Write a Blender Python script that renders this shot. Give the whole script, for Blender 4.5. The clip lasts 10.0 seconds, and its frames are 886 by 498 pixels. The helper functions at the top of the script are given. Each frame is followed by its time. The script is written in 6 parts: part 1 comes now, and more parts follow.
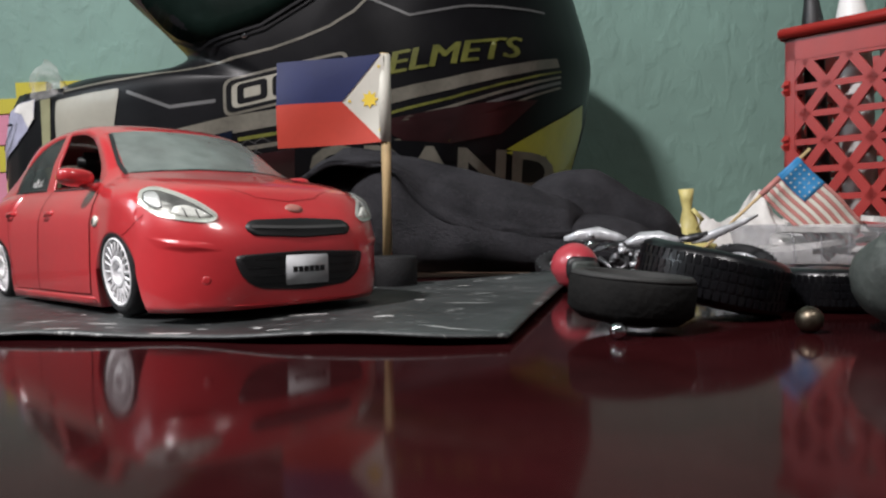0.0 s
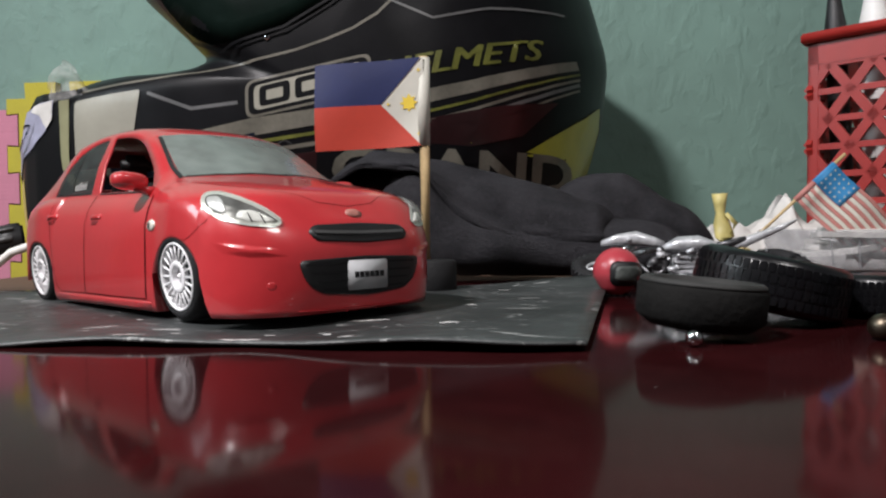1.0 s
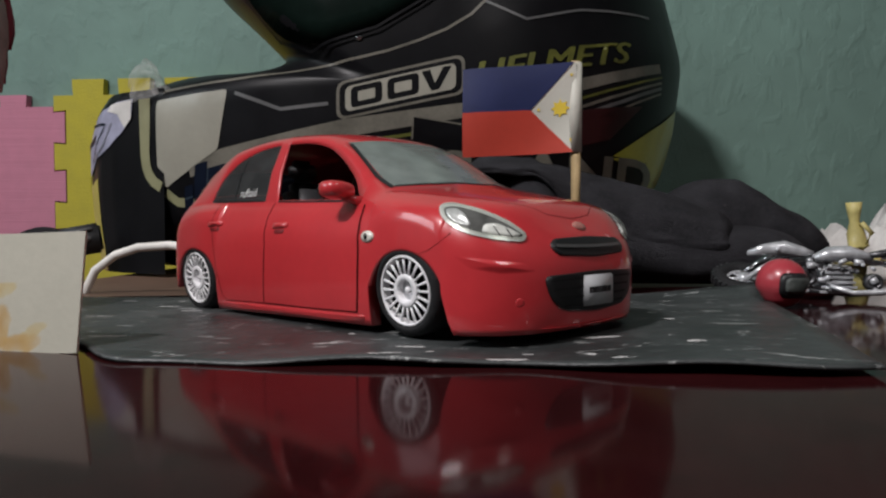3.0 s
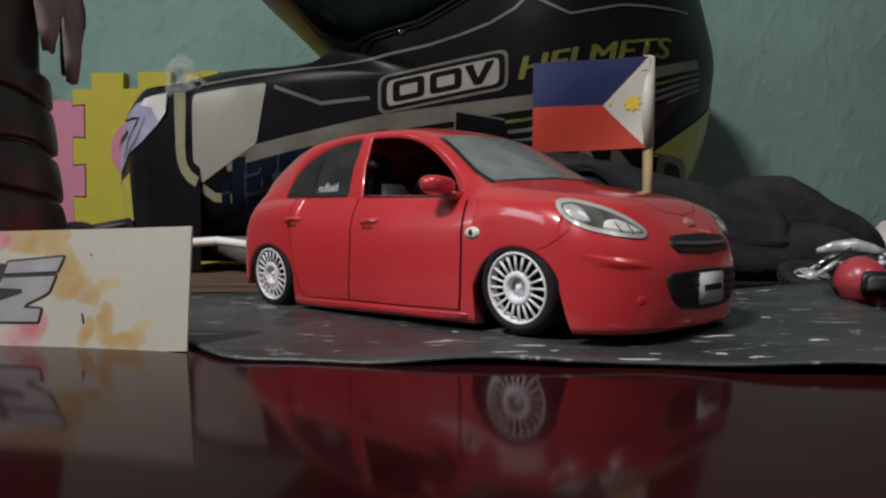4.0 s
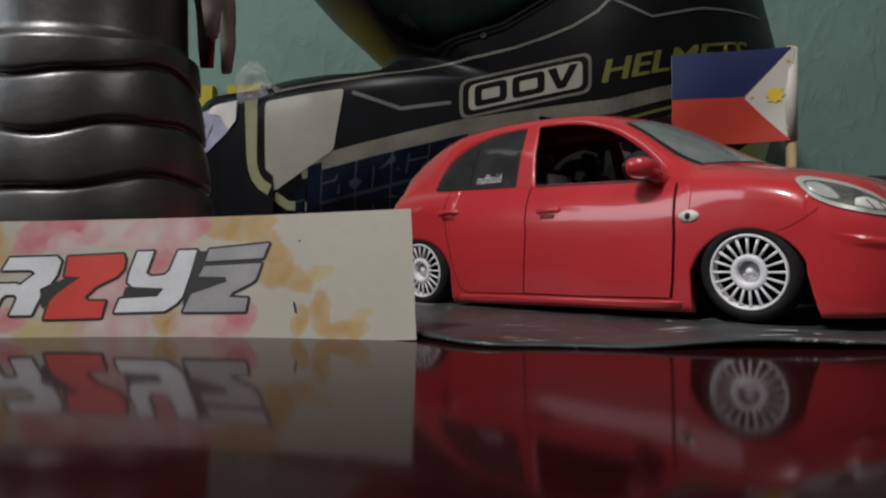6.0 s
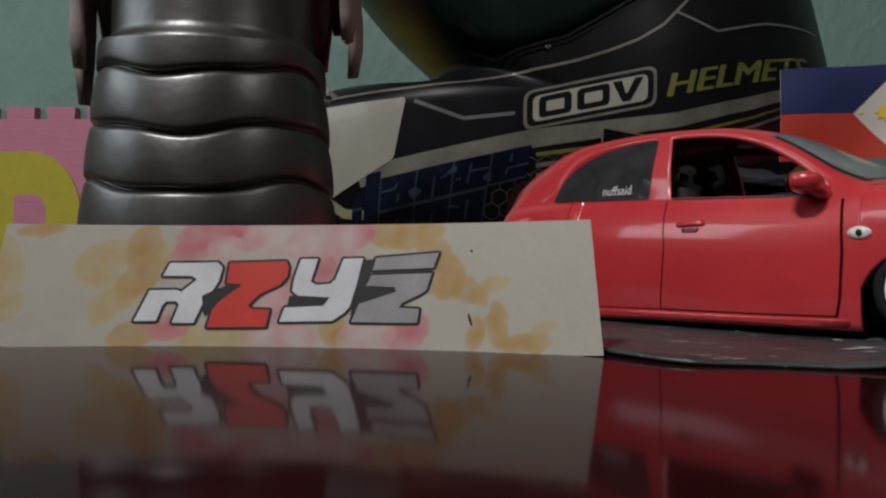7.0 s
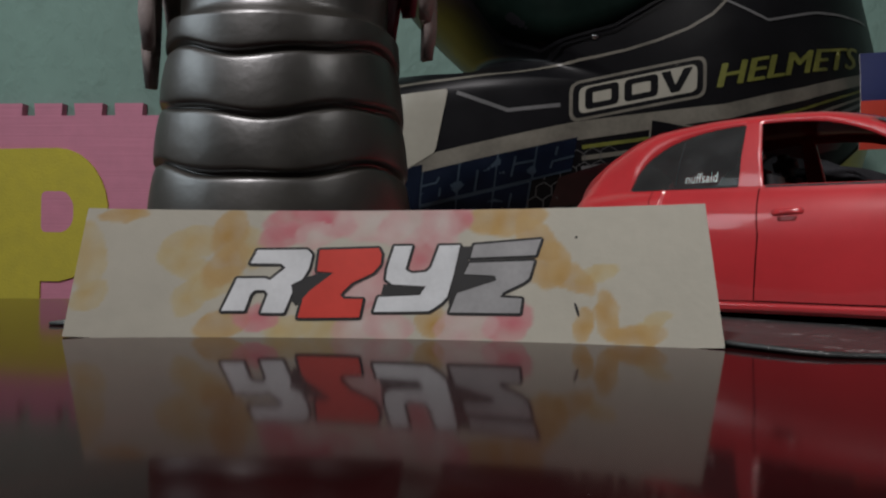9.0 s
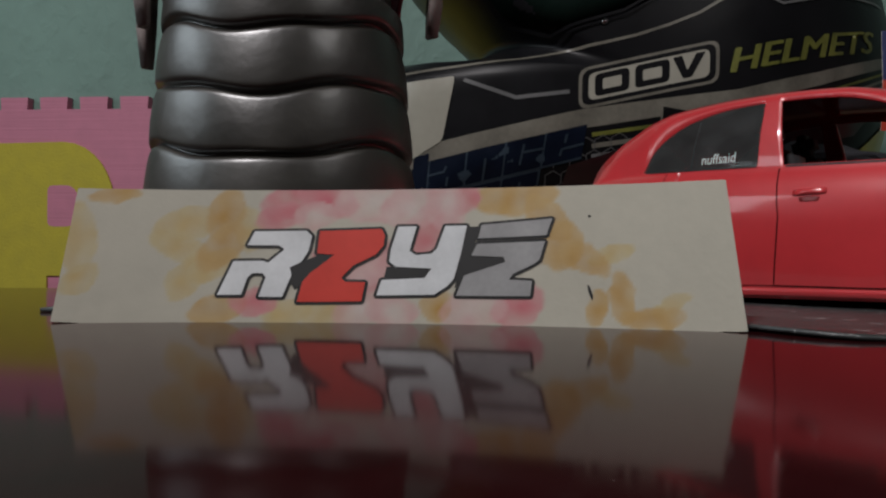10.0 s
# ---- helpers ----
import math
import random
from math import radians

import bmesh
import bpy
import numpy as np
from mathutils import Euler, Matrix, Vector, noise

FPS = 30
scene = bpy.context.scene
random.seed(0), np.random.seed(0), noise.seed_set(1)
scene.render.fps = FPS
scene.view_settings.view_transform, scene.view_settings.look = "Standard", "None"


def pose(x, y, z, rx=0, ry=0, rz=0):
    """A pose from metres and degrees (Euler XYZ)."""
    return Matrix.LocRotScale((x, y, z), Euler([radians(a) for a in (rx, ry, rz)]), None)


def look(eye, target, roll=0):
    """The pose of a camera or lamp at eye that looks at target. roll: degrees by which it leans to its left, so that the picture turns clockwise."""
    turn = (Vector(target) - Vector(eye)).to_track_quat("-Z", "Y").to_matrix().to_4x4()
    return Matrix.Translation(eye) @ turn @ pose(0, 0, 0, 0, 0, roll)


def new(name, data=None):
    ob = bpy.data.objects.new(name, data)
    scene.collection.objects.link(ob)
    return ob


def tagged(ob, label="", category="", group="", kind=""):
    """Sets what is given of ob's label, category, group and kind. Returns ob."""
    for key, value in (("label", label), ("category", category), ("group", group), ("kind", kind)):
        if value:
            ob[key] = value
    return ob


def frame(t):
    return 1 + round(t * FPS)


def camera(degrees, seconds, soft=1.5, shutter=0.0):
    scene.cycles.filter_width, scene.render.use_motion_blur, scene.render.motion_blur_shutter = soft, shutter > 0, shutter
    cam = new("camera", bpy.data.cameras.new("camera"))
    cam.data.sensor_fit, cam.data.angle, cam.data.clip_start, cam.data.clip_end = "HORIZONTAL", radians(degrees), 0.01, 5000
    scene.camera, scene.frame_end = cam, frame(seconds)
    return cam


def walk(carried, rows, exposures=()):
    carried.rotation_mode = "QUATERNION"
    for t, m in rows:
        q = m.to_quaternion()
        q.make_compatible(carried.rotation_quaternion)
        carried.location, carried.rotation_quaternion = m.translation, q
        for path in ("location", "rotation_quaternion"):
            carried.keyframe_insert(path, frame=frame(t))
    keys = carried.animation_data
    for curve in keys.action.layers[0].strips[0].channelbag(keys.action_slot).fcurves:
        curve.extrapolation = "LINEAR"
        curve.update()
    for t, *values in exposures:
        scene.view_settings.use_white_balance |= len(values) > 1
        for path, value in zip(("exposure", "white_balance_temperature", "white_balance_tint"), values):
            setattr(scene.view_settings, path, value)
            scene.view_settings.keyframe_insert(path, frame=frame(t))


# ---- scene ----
cam = camera(63.0, 10.0, soft=2.3)
PATH = [
    (0, (0.11401, 0.09026, 0.02504), (-0.10504, 2.07702, -0.04425), -0.59),
    (0.5, (0.10806, 0.08961, 0.02539), (-0.09978, 2.07764, -0.04219), -0.58),
    (1, (0.09689, 0.08954, 0.02621), (-0.10792, 2.07794, -0.03951), -0.40),
    (1.5, (0.07975, 0.08927, 0.02823), (-0.12504, 2.07748, -0.04306), 0.01),
    (2, (0.06613, 0.09100, 0.02882), (-0.13854, 2.07914, -0.04496), 0.17),
    (2.5, (0.05202, 0.08926, 0.03026), (-0.14492, 2.07834, -0.03896), 0.07),
    (4, (0.00974, 0.09075, 0.03009), (-0.17378, 2.08060, -0.05244), 0.25),
    (4.5, (-0.00050, 0.09101, 0.02847), (-0.15954, 2.08295, -0.05469), 0.25),
    (5, (-0.00139, 0.08934, 0.02852), (-0.15255, 2.08232, -0.04355), 0.47),
    (5.5, (-0.01662, 0.09019, 0.02465), (-0.15011, 2.08494, -0.03155), 0.08),
    (6, (-0.04348, 0.09490, 0.02120), (-0.21342, 2.08752, -0.00311), -0.20),
    (6.2, (-0.05482, 0.09589, 0.02024), (-0.22868, 2.08831, 0.02239), 0.21),
    (7.3, (-0.08898, 0.09742, 0.02114), (-0.23898, 2.09177, 0.02759), 0.91),
    (7.5, (-0.09155, 0.09969, 0.01911), (-0.26483, 2.09216, 0.02449), 0.72),
    (8, (-0.09667, 0.10095, 0.01955), (-0.27364, 2.09304, 0.03557), 1.02),
    (8.5, (-0.10137, 0.10250, 0.01872), (-0.27574, 2.09487, 0.02796), 0.92),
    (9, (-0.10307, 0.10387, 0.01799), (-0.28555, 2.09552, 0.02261), 0.86),
    (9.5, (-0.10292, 0.10609, 0.01857), (-0.28652, 2.09752, -0.00374), 1.52),
    (10, (-0.10325, 0.11103, 0.01503), (-0.30831, 2.10047, 0.00695), 0.60),
]
EXPOSURES = [(0, -0.58), (1.5, -0.68), (2.0, -0.86), (2.5, -1.12), (4.0, -1.36), (6.0, -1.62), (7.5, -1.72), (10.0, -1.72)]
walk(cam, [(t, look(eye, target, roll)) for t, eye, target, roll in PATH], EXPOSURES)

# ---- light: a short bare tube high at the left, a weak fill added at the right front, and the daylight of a wide unseen window in the side wall ----
room = bpy.data.worlds.new("room")
room.use_nodes = True
room.node_tree.nodes["Background"].inputs[0].default_value = (0.55, 0.6, 0.62, 1)
room.node_tree.nodes["Background"].inputs[1].default_value = 0.03
scene.world = room
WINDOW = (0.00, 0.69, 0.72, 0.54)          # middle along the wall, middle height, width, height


def area_lamp(name, eye, target, size, watts, colour, tall=0.0):
    data = bpy.data.lights.new(name, "AREA")
    data.shape, data.size, data.energy, data.color = "RECTANGLE" if tall else "DISK", size, watts, colour
    if tall:
        data.size_y = tall
    ob = new(name, data)
    ob.matrix_world = look(eye, target)
    return ob


area_lamp("tube_lamp", (-0.53, -0.40, 1.06), (0.0, 0.4, 0.05), 0.18, 38.0, (1.0, 0.955, 0.97), 0.035)
# fill added to brighten the car's front; no lamp is seen there
area_lamp("desk_lamp", (0.30, -0.02, 0.50), (0.05, 0.32, 0.0), 0.12, 1.4, (1.0, 0.96, 0.95))
# side source inferred from sheens on vase and car; the window is unseen
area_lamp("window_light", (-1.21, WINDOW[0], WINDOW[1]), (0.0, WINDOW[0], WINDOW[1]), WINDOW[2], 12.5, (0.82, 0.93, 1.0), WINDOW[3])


# ---- materials ----
def shade(name, colour, rough=0.5, metal=0.0, vary=0.15, scale=60.0, bump=0.0, bump_scale=300.0, coat=0.0, second=None, alpha=1.0, spec=0.5):
    """A surface with uneven tone at two scales, uneven gloss and fine relief."""
    m = bpy.data.materials.new(name)
    m.use_nodes = True
    nt = m.node_tree
    n, ln = nt.nodes, nt.links
    b = n["Principled BSDF"]
    co = n.new("ShaderNodeTexCoord")
    big = n.new("ShaderNodeTexNoise")
    big.inputs["Scale"].default_value = scale
    big.inputs["Detail"].default_value = 4
    fine = n.new("ShaderNodeTexNoise")
    fine.inputs["Scale"].default_value = scale * 9
    fine.inputs["Detail"].default_value = 3
    for t in (big, fine):
        ln.new(co.outputs["Object"], t.inputs["Vector"])
    mix = n.new("ShaderNodeMath")
    mix.operation = "MULTIPLY_ADD"
    mix.inputs[1].default_value = 0.35
    ln.new(fine.outputs["Fac"], mix.inputs[0])
    ln.new(big.outputs["Fac"], mix.inputs[2])
    ramp = n.new("ShaderNodeValToRGB")
    ramp.color_ramp.elements[0].position, ramp.color_ramp.elements[1].position = 0.45, 0.9
    low = tuple(c * (1 - vary) for c in colour)
    high = second or tuple(min(1, c * (1 + vary)) for c in colour)
    ramp.color_ramp.elements[0].color, ramp.color_ramp.elements[1].color = (*low, 1), (*high, 1)
    ln.new(mix.outputs[0], ramp.inputs[0])
    ln.new(ramp.outputs[0], b.inputs["Base Color"])
    gloss = n.new("ShaderNodeMapRange")
    gloss.inputs["To Min"].default_value, gloss.inputs["To Max"].default_value = rough * 0.8, min(1, rough * 1.25)
    ln.new(big.outputs["Fac"], gloss.inputs["Value"])
    ln.new(gloss.outputs[0], b.inputs["Roughness"])
    b.inputs["Metallic"].default_value = metal
    b.inputs["Coat Weight"].default_value = coat
    b.inputs["Coat Roughness"].default_value = min(0.06, rough)
    b.inputs["Alpha"].default_value = alpha
    b.inputs["Specular IOR Level"].default_value = spec
    if bump:
        tex = n.new("ShaderNodeTexNoise")
        tex.inputs["Scale"].default_value = bump_scale
        tex.inputs["Detail"].default_value = 5
        ln.new(co.outputs["Object"], tex.inputs["Vector"])
        bp = n.new("ShaderNodeBump")
        bp.inputs["Strength"].default_value = bump
        bp.inputs["Distance"].default_value = 0.002
        ln.new(tex.outputs["Fac"], bp.inputs["Height"])
        ln.new(bp.outputs[0], b.inputs["Normal"])
    return m


def glassy(name, tint, rough=0.03, see=0.5):
    """Thin clear or tinted sheet: part see-through, part gloss."""
    m = bpy.data.materials.new(name)
    m.use_nodes = True
    nt = m.node_tree
    n, ln = nt.nodes, nt.links
    b = n["Principled BSDF"]
    b.inputs["Base Color"].default_value = (*tint, 1)
    b.inputs["Roughness"].default_value = rough
    clear = n.new("ShaderNodeBsdfTransparent")
    clear.inputs[0].default_value = (*[min(1, 0.35 + c) for c in tint], 1)
    mx = n.new("ShaderNodeMixShader")
    co = n.new("ShaderNodeTexCoord")
    tex = n.new("ShaderNodeTexNoise")
    tex.inputs["Scale"].default_value = 160
    tex.inputs["Detail"].default_value = 6
    ln.new(co.outputs["Object"], tex.inputs["Vector"])
    rng = n.new("ShaderNodeMapRange")
    rng.inputs["From Min"].default_value, rng.inputs["From Max"].default_value = 0.3, 0.7
    rng.inputs["To Min"].default_value, rng.inputs["To Max"].default_value = see + 0.08, max(0, see - 0.12)
    ln.new(tex.outputs["Fac"], rng.inputs["Value"])
    ln.new(rng.outputs[0], mx.inputs[0])
    ln.new(b.outputs[0], mx.inputs[1])
    ln.new(clear.outputs[0], mx.inputs[2])
    ln.new(mx.outputs[0], n["Material Output"].inputs["Surface"])
    return m


M_PAINT = shade("red_paint", (0.55, 0.034, 0.041), 0.3, vary=0.08, scale=40, coat=1.0)
M_PAINT.node_tree.nodes["Principled BSDF"].inputs["Coat Roughness"].default_value = 0.07
M_BLACK = shade("black_plastic", (0.012, 0.012, 0.013), 0.45, vary=0.3)
M_SEAM = shade("dark_seam", (0.05, 0.004, 0.004), 0.8, spec=0.08)
M_GAP = shade("gap_shade_black", (0.004, 0.004, 0.004), 0.9, spec=0.05)
M_TYRE = shade("tyre_rubber", (0.013, 0.013, 0.014), 0.7, bump=0.2, bump_scale=900, spec=0.3)
M_TOYTYRE = shade("glossy_black_rubber", (0.004, 0.004, 0.005), 0.28, vary=0.4, scale=150, spec=0.5)
M_RIM = shade("pale_rim_paint", (0.88, 0.87, 0.88), 0.28, vary=0.1, scale=200)
M_CHROME = shade("chrome", (0.75, 0.76, 0.78), 0.12, metal=1.0, vary=0.05)
M_LAMPRIM = shade("satin_lamp_rim", (0.60, 0.62, 0.58), 0.3, metal=0.25, vary=0.1)
M_SILVER = shade("worn_silver", (0.6, 0.61, 0.63), 0.3, metal=0.4, vary=0.3, scale=220)
M_SCREEN = glassy("dusty_windscreen", (0.25, 0.285, 0.265), 0.12, 0.3)
M_WINDOW = glassy("dark_window", (0.09, 0.095, 0.095), 0.06, 0.6)
M_LENS = glassy("headlamp_lens", (0.6, 0.61, 0.58), 0.04, 0.85)
M_BUCKET = shade("grey_lamp_bucket", (0.035, 0.036, 0.034), 0.3, metal=0.4, vary=0.6, scale=260)
M_BOWL = shade("lamp_glint_white", (0.92, 0.92, 0.9), 0.22, metal=0.0, vary=0.1, scale=300)
M_REPEATER = shade("cream_lens", (0.68, 0.66, 0.58), 0.2, vary=0.15, scale=300, coat=0.5)
M_SEAT = shade("dark_seat_vinyl", (0.035, 0.035, 0.037), 0.4, vary=0.2)
M_CUP = shade("shaded_red_recess", (0.16, 0.008, 0.01), 0.5)
M_WHITE = shade("white_print", (0.72, 0.72, 0.7), 0.5, vary=0.06)
M_BADGE = shade("worn_badge", (0.42, 0.17, 0.14), 0.4, vary=0.2, scale=300)
M_PLATE = shade("plate_grey", (0.45, 0.46, 0.47), 0.45, vary=0.08)
M_TABLE = shade("varnished_red_wood", (0.022, 0.0040, 0.0046), 0.082, vary=0.4, scale=14, spec=0.07)
M_MAT = shade("scuffed_black_mat", (0.036, 0.040, 0.040), 0.45, vary=0.4, scale=30, bump=0.35, bump_scale=140, spec=0.6)
M_FLECK = shade("dried_pale_paint", (0.56, 0.55, 0.54), 0.6, vary=0.2, scale=300)
M_WALL = shade("mint_plaster", (0.165, 0.268, 0.228), 0.75, vary=0.14, scale=5)
M_SHELL = shade("black_gloss_shell", (0.006, 0.006, 0.007), 0.36, vary=0.3, scale=25, spec=0.14)
M_CREAM = shade("cream_print", (0.31, 0.297, 0.245), 0.35, vary=0.08, scale=30, coat=0.1)
# the panel's cream again, darkened for the dimmer light on the helmet's side
M_STRIPEC = shade("shaded_cream_print", (0.145, 0.135, 0.11), 0.35, vary=0.3, scale=40)
M_LIME = shade("darker_lime_print", (0.13, 0.135, 0.025), 0.4, vary=0.5, scale=30)
M_YELLOW = shade("acid_yellow_print", (0.42, 0.42, 0.04), 0.35, vary=0.1, coat=0.3)
M_BLUE = shade("night_blue_print", (0.004, 0.007, 0.016), 0.4, vary=0.2, spec=0.12)
M_TEAL = shade("pale_blue_edge_print", (0.028, 0.042, 0.058), 0.4, vary=0.2, spec=0.2)
M_CHINLINE = shade("greenish_cream_print", (0.24, 0.235, 0.13), 0.35, vary=0.1)
M_DULLBAR = shade("dull_grey_bar", (0.075, 0.075, 0.075), 0.4)
M_GREYLINE = shade("grey_line_print", (0.12, 0.12, 0.12), 0.35)
M_DARKRED = shade("maroon_print", (0.022, 0.006, 0.007), 0.3, vary=0.4, scale=25)
M_VISOR = shade("smoked_visor", (0.005, 0.010, 0.008), 0.3, vary=0.3, scale=20, spec=0.02)
M_LINING = shade("grey_lining", (0.13, 0.11, 0.1), 0.9, bump=0.4)
M_CLOTH = shade("black_denim", (0.037, 0.036, 0.040), 0.95, vary=0.35, scale=60, bump=0.9, bump_scale=1500, spec=0.08)
M_STICK = shade("bamboo_stick", (0.5, 0.36, 0.18), 0.6, vary=0.2, scale=120)
M_FLAGBLUE = shade("flag_blue", (0.008, 0.016, 0.082), 0.6, vary=0.12)
M_FLAGRED = shade("flag_red", (0.46, 0.04, 0.02), 0.6, vary=0.08)
M_FLAGWHITE = shade("flag_white", (0.56, 0.55, 0.48), 0.6, vary=0.06)
M_SUN = shade("flag_yellow", (0.75, 0.55, 0.05), 0.6, vary=0.05)
M_PINK = shade("pink_foam", (0.52, 0.2, 0.28), 0.85, vary=0.06, bump=0.3, bump_scale=400)
M_FOAMY = shade("yellow_foam", (0.45, 0.39, 0.04), 0.85, vary=0.07, bump=0.3, bump_scale=400)
M_REDPLASTIC = shade("red_plastic", (0.30, 0.022, 0.018), 0.35, vary=0.1)
M_TOYRED = shade("toy_red", (0.42, 0.045, 0.06), 0.35, vary=0.08, coat=0.4)
M_TOYYELLOW = shade("pale_yellow_plastic", (0.5, 0.43, 0.16), 0.5, vary=0.15)
M_CLEAR = glassy("clear_plastic", (0.55, 0.55, 0.56), 0.15, 0.86)
M_PAPER = shade("white_paper", (0.60, 0.58, 0.55), 0.8, vary=0.12, scale=50)
M_VASE = shade("olive_black_glaze", (0.026, 0.023, 0.018), 0.36, vary=0.35, scale=60, bump=0.06, bump_scale=320, spec=0.75)
M_VASE.node_tree.nodes["Principled BSDF"].inputs["IOR"].default_value = 1.72      # lustrous glaze
M_PETAL = shade("dry_petal", (0.30, 0.25, 0.235), 0.6, vary=0.3, scale=90)
M_PETALRED = shade("wine_red_petal", (0.2, 0.02, 0.04), 0.6, vary=0.3, scale=90)
M_STONE = shade("grey_stone", (0.055, 0.063, 0.058), 0.5, vary=0.45, scale=110, bump=0.2, bump_scale=220)
M_BRASS = shade("brass_ball", (0.14, 0.115, 0.085), 0.4, vary=0.4, scale=300, metal=1.0)
M_WIRE = shade("white_cable", (0.78, 0.75, 0.7), 0.5)
M_STRAP = shade("lilac_grey_print", (0.31, 0.31, 0.41), 0.5, vary=0.2, scale=70)
M_FILM = glassy("milky_film", (0.6, 0.58, 0.56), 0.4, 0.82)
M_BENCH = shade("brown_board", (0.12, 0.07, 0.045), 0.6, vary=0.25, scale=12)
M_WARM = shade("room_paint", (0.22, 0.22, 0.22), 0.9, vary=0.05, scale=3)



def stretch(m, size, strength, low, high, distance):
    """Adds trowel strokes: drawn-out noise as relief."""
    nt = m.node_tree
    n, ln = nt.nodes, nt.links
    co = n.new("ShaderNodeTexCoord")
    mp = n.new("ShaderNodeMapping")
    mp.inputs["Scale"].default_value = size
    ln.new(co.outputs["Object"], mp.inputs["Vector"])
    tex = n.new("ShaderNodeTexNoise")
    tex.inputs["Scale"].default_value = 1.0
    tex.inputs["Detail"].default_value = 7
    tex.inputs["Distortion"].default_value = 0.35
    ln.new(mp.outputs[0], tex.inputs["Vector"])
    rng = n.new("ShaderNodeMapRange")
    rng.inputs["From Min"].default_value, rng.inputs["From Max"].default_value = low, high
    ln.new(tex.outputs["Fac"], rng.inputs["Value"])
    bp = n.new("ShaderNodeBump")
    bp.inputs["Strength"].default_value = strength
    bp.inputs["Distance"].default_value = distance
    ln.new(rng.outputs[0], bp.inputs["Height"])
    ln.new(bp.outputs[0], n["Principled BSDF"].inputs["Normal"])


def flecks(m, size, low, high, colour):
    """Adds pale scuffs and specks to a material's colour."""
    nt = m.node_tree
    n, ln = nt.nodes, nt.links
    b = n["Principled BSDF"]
    was = b.inputs["Base Color"].links[0].from_socket
    co = n.new("ShaderNodeTexCoord")
    mp = n.new("ShaderNodeMapping")
    mp.inputs["Scale"].default_value = size
    ln.new(co.outputs["Object"], mp.inputs["Vector"])
    tex = n.new("ShaderNodeTexNoise")
    tex.inputs["Scale"].default_value = 1.0
    tex.inputs["Detail"].default_value = 8
    tex.inputs["Roughness"].default_value = 0.65
    tex.inputs["Distortion"].default_value = 1.5
    ln.new(mp.outputs[0], tex.inputs["Vector"])
    rng = n.new("ShaderNodeMapRange")
    rng.inputs["From Min"].default_value, rng.inputs["From Max"].default_value = low, high
    ln.new(tex.outputs["Fac"], rng.inputs["Value"])
    mx = n.new("ShaderNodeMix")
    mx.data_type = "RGBA"
    ln.new(rng.outputs[0], mx.inputs["Factor"])
    ln.new(was, mx.inputs["A"])
    mx.inputs["B"].default_value = (*colour, 1)
    ln.new(mx.outputs["Result"], b.inputs["Base Color"])


stretch(M_WALL, (62, 62, 40), 0.42, 0.48, 0.80, 0.0030)
stretch(M_PINK, (5, 5, 420), 0.3, 0.3, 0.7, 0.0008)
flecks(M_MAT, (16, 30, 16), 0.52, 0.76, (0.085, 0.09, 0.09))
flecks(M_MAT, (58, 165, 58), 0.612, 0.665, (0.42, 0.43, 0.42))
flecks(M_MAT, (420, 420, 420), 0.60, 0.72, (0.11, 0.12, 0.12))
flecks(M_TABLE, (330, 330, 330), 0.725, 0.76, (0.22, 0.18, 0.17))
flecks(M_CLOTH, (420, 420, 420), 0.62, 0.74, (0.07, 0.07, 0.075))
flecks(M_CLOTH, (900, 60, 400), 0.66, 0.72, (0.10, 0.10, 0.10))
flecks(M_STONE, (130, 130, 130), 0.55, 0.75, (0.12, 0.13, 0.12))


# ---- builders ----
def thing(name, m=None, label="", category="", group=""):
    ob = new(name)
    ob.empty_display_size = 0.01
    if m is not None:
        ob.matrix_world = m
    return tagged(ob, label, category, group)


def part(name, bm, material, parent=None, label="", smooth=True, m=None, recalc=True):
    me = bpy.data.meshes.new(name)
    if recalc:
        bmesh.ops.recalc_face_normals(bm, faces=bm.faces)
    bm.to_mesh(me)
    bm.free()
    for p in me.polygons:
        p.use_smooth = smooth
    me.materials.append(material)
    ob = new(name, me)
    if parent is not None:
        ob.parent = parent
    if m is not None:
        ob.matrix_basis = m
    return tagged(ob, label)


def box(bm, lo, hi, bevel=0.0, m=None):
    made = bmesh.ops.create_cube(bm, size=1.0)["verts"]
    for v in made:
        v.co = Vector([(lo[i] + hi[i]) / 2 + v.co[i] * (hi[i] - lo[i]) for i in range(3)])
    if bevel:
        edges = list({e for v in made for e in v.link_edges})
        out = bmesh.ops.bevel(bm, geom=edges, offset=bevel, segments=2, affect="EDGES")
        made = list({v for f in out["faces"] for v in f.verts} | {v for v in made if v.is_valid})
    if m is not None:
        bmesh.ops.transform(bm, matrix=m, verts=[v for v in made if v.is_valid])
    return bm


def lathe(bm, profile, steps=32, m=None, wobble=None, shut=True):
    """Turns (radius, z) round the z axis. wobble(angle, z) shifts the height."""
    rings = []
    for r, z in profile:
        ring = []
        for k in range(steps):
            a = 2 * math.pi * k / steps
            dz = wobble(a, z) if wobble else 0
            co = Vector((r * math.cos(a), r * math.sin(a), z + dz))
            ring.append(bm.verts.new(m @ co if m is not None else co))
        rings.append(ring)
    for a, b in zip(rings, rings[1:]):
        for k in range(steps):
            bm.faces.new((a[k], a[(k + 1) % steps], b[(k + 1) % steps], b[k]))
    for ring in (rings[0], rings[-1]) if shut else ():
        if (ring[0].co - ring[steps // 2].co).length > 1e-5:
            bm.faces.new(ring)
    return bm


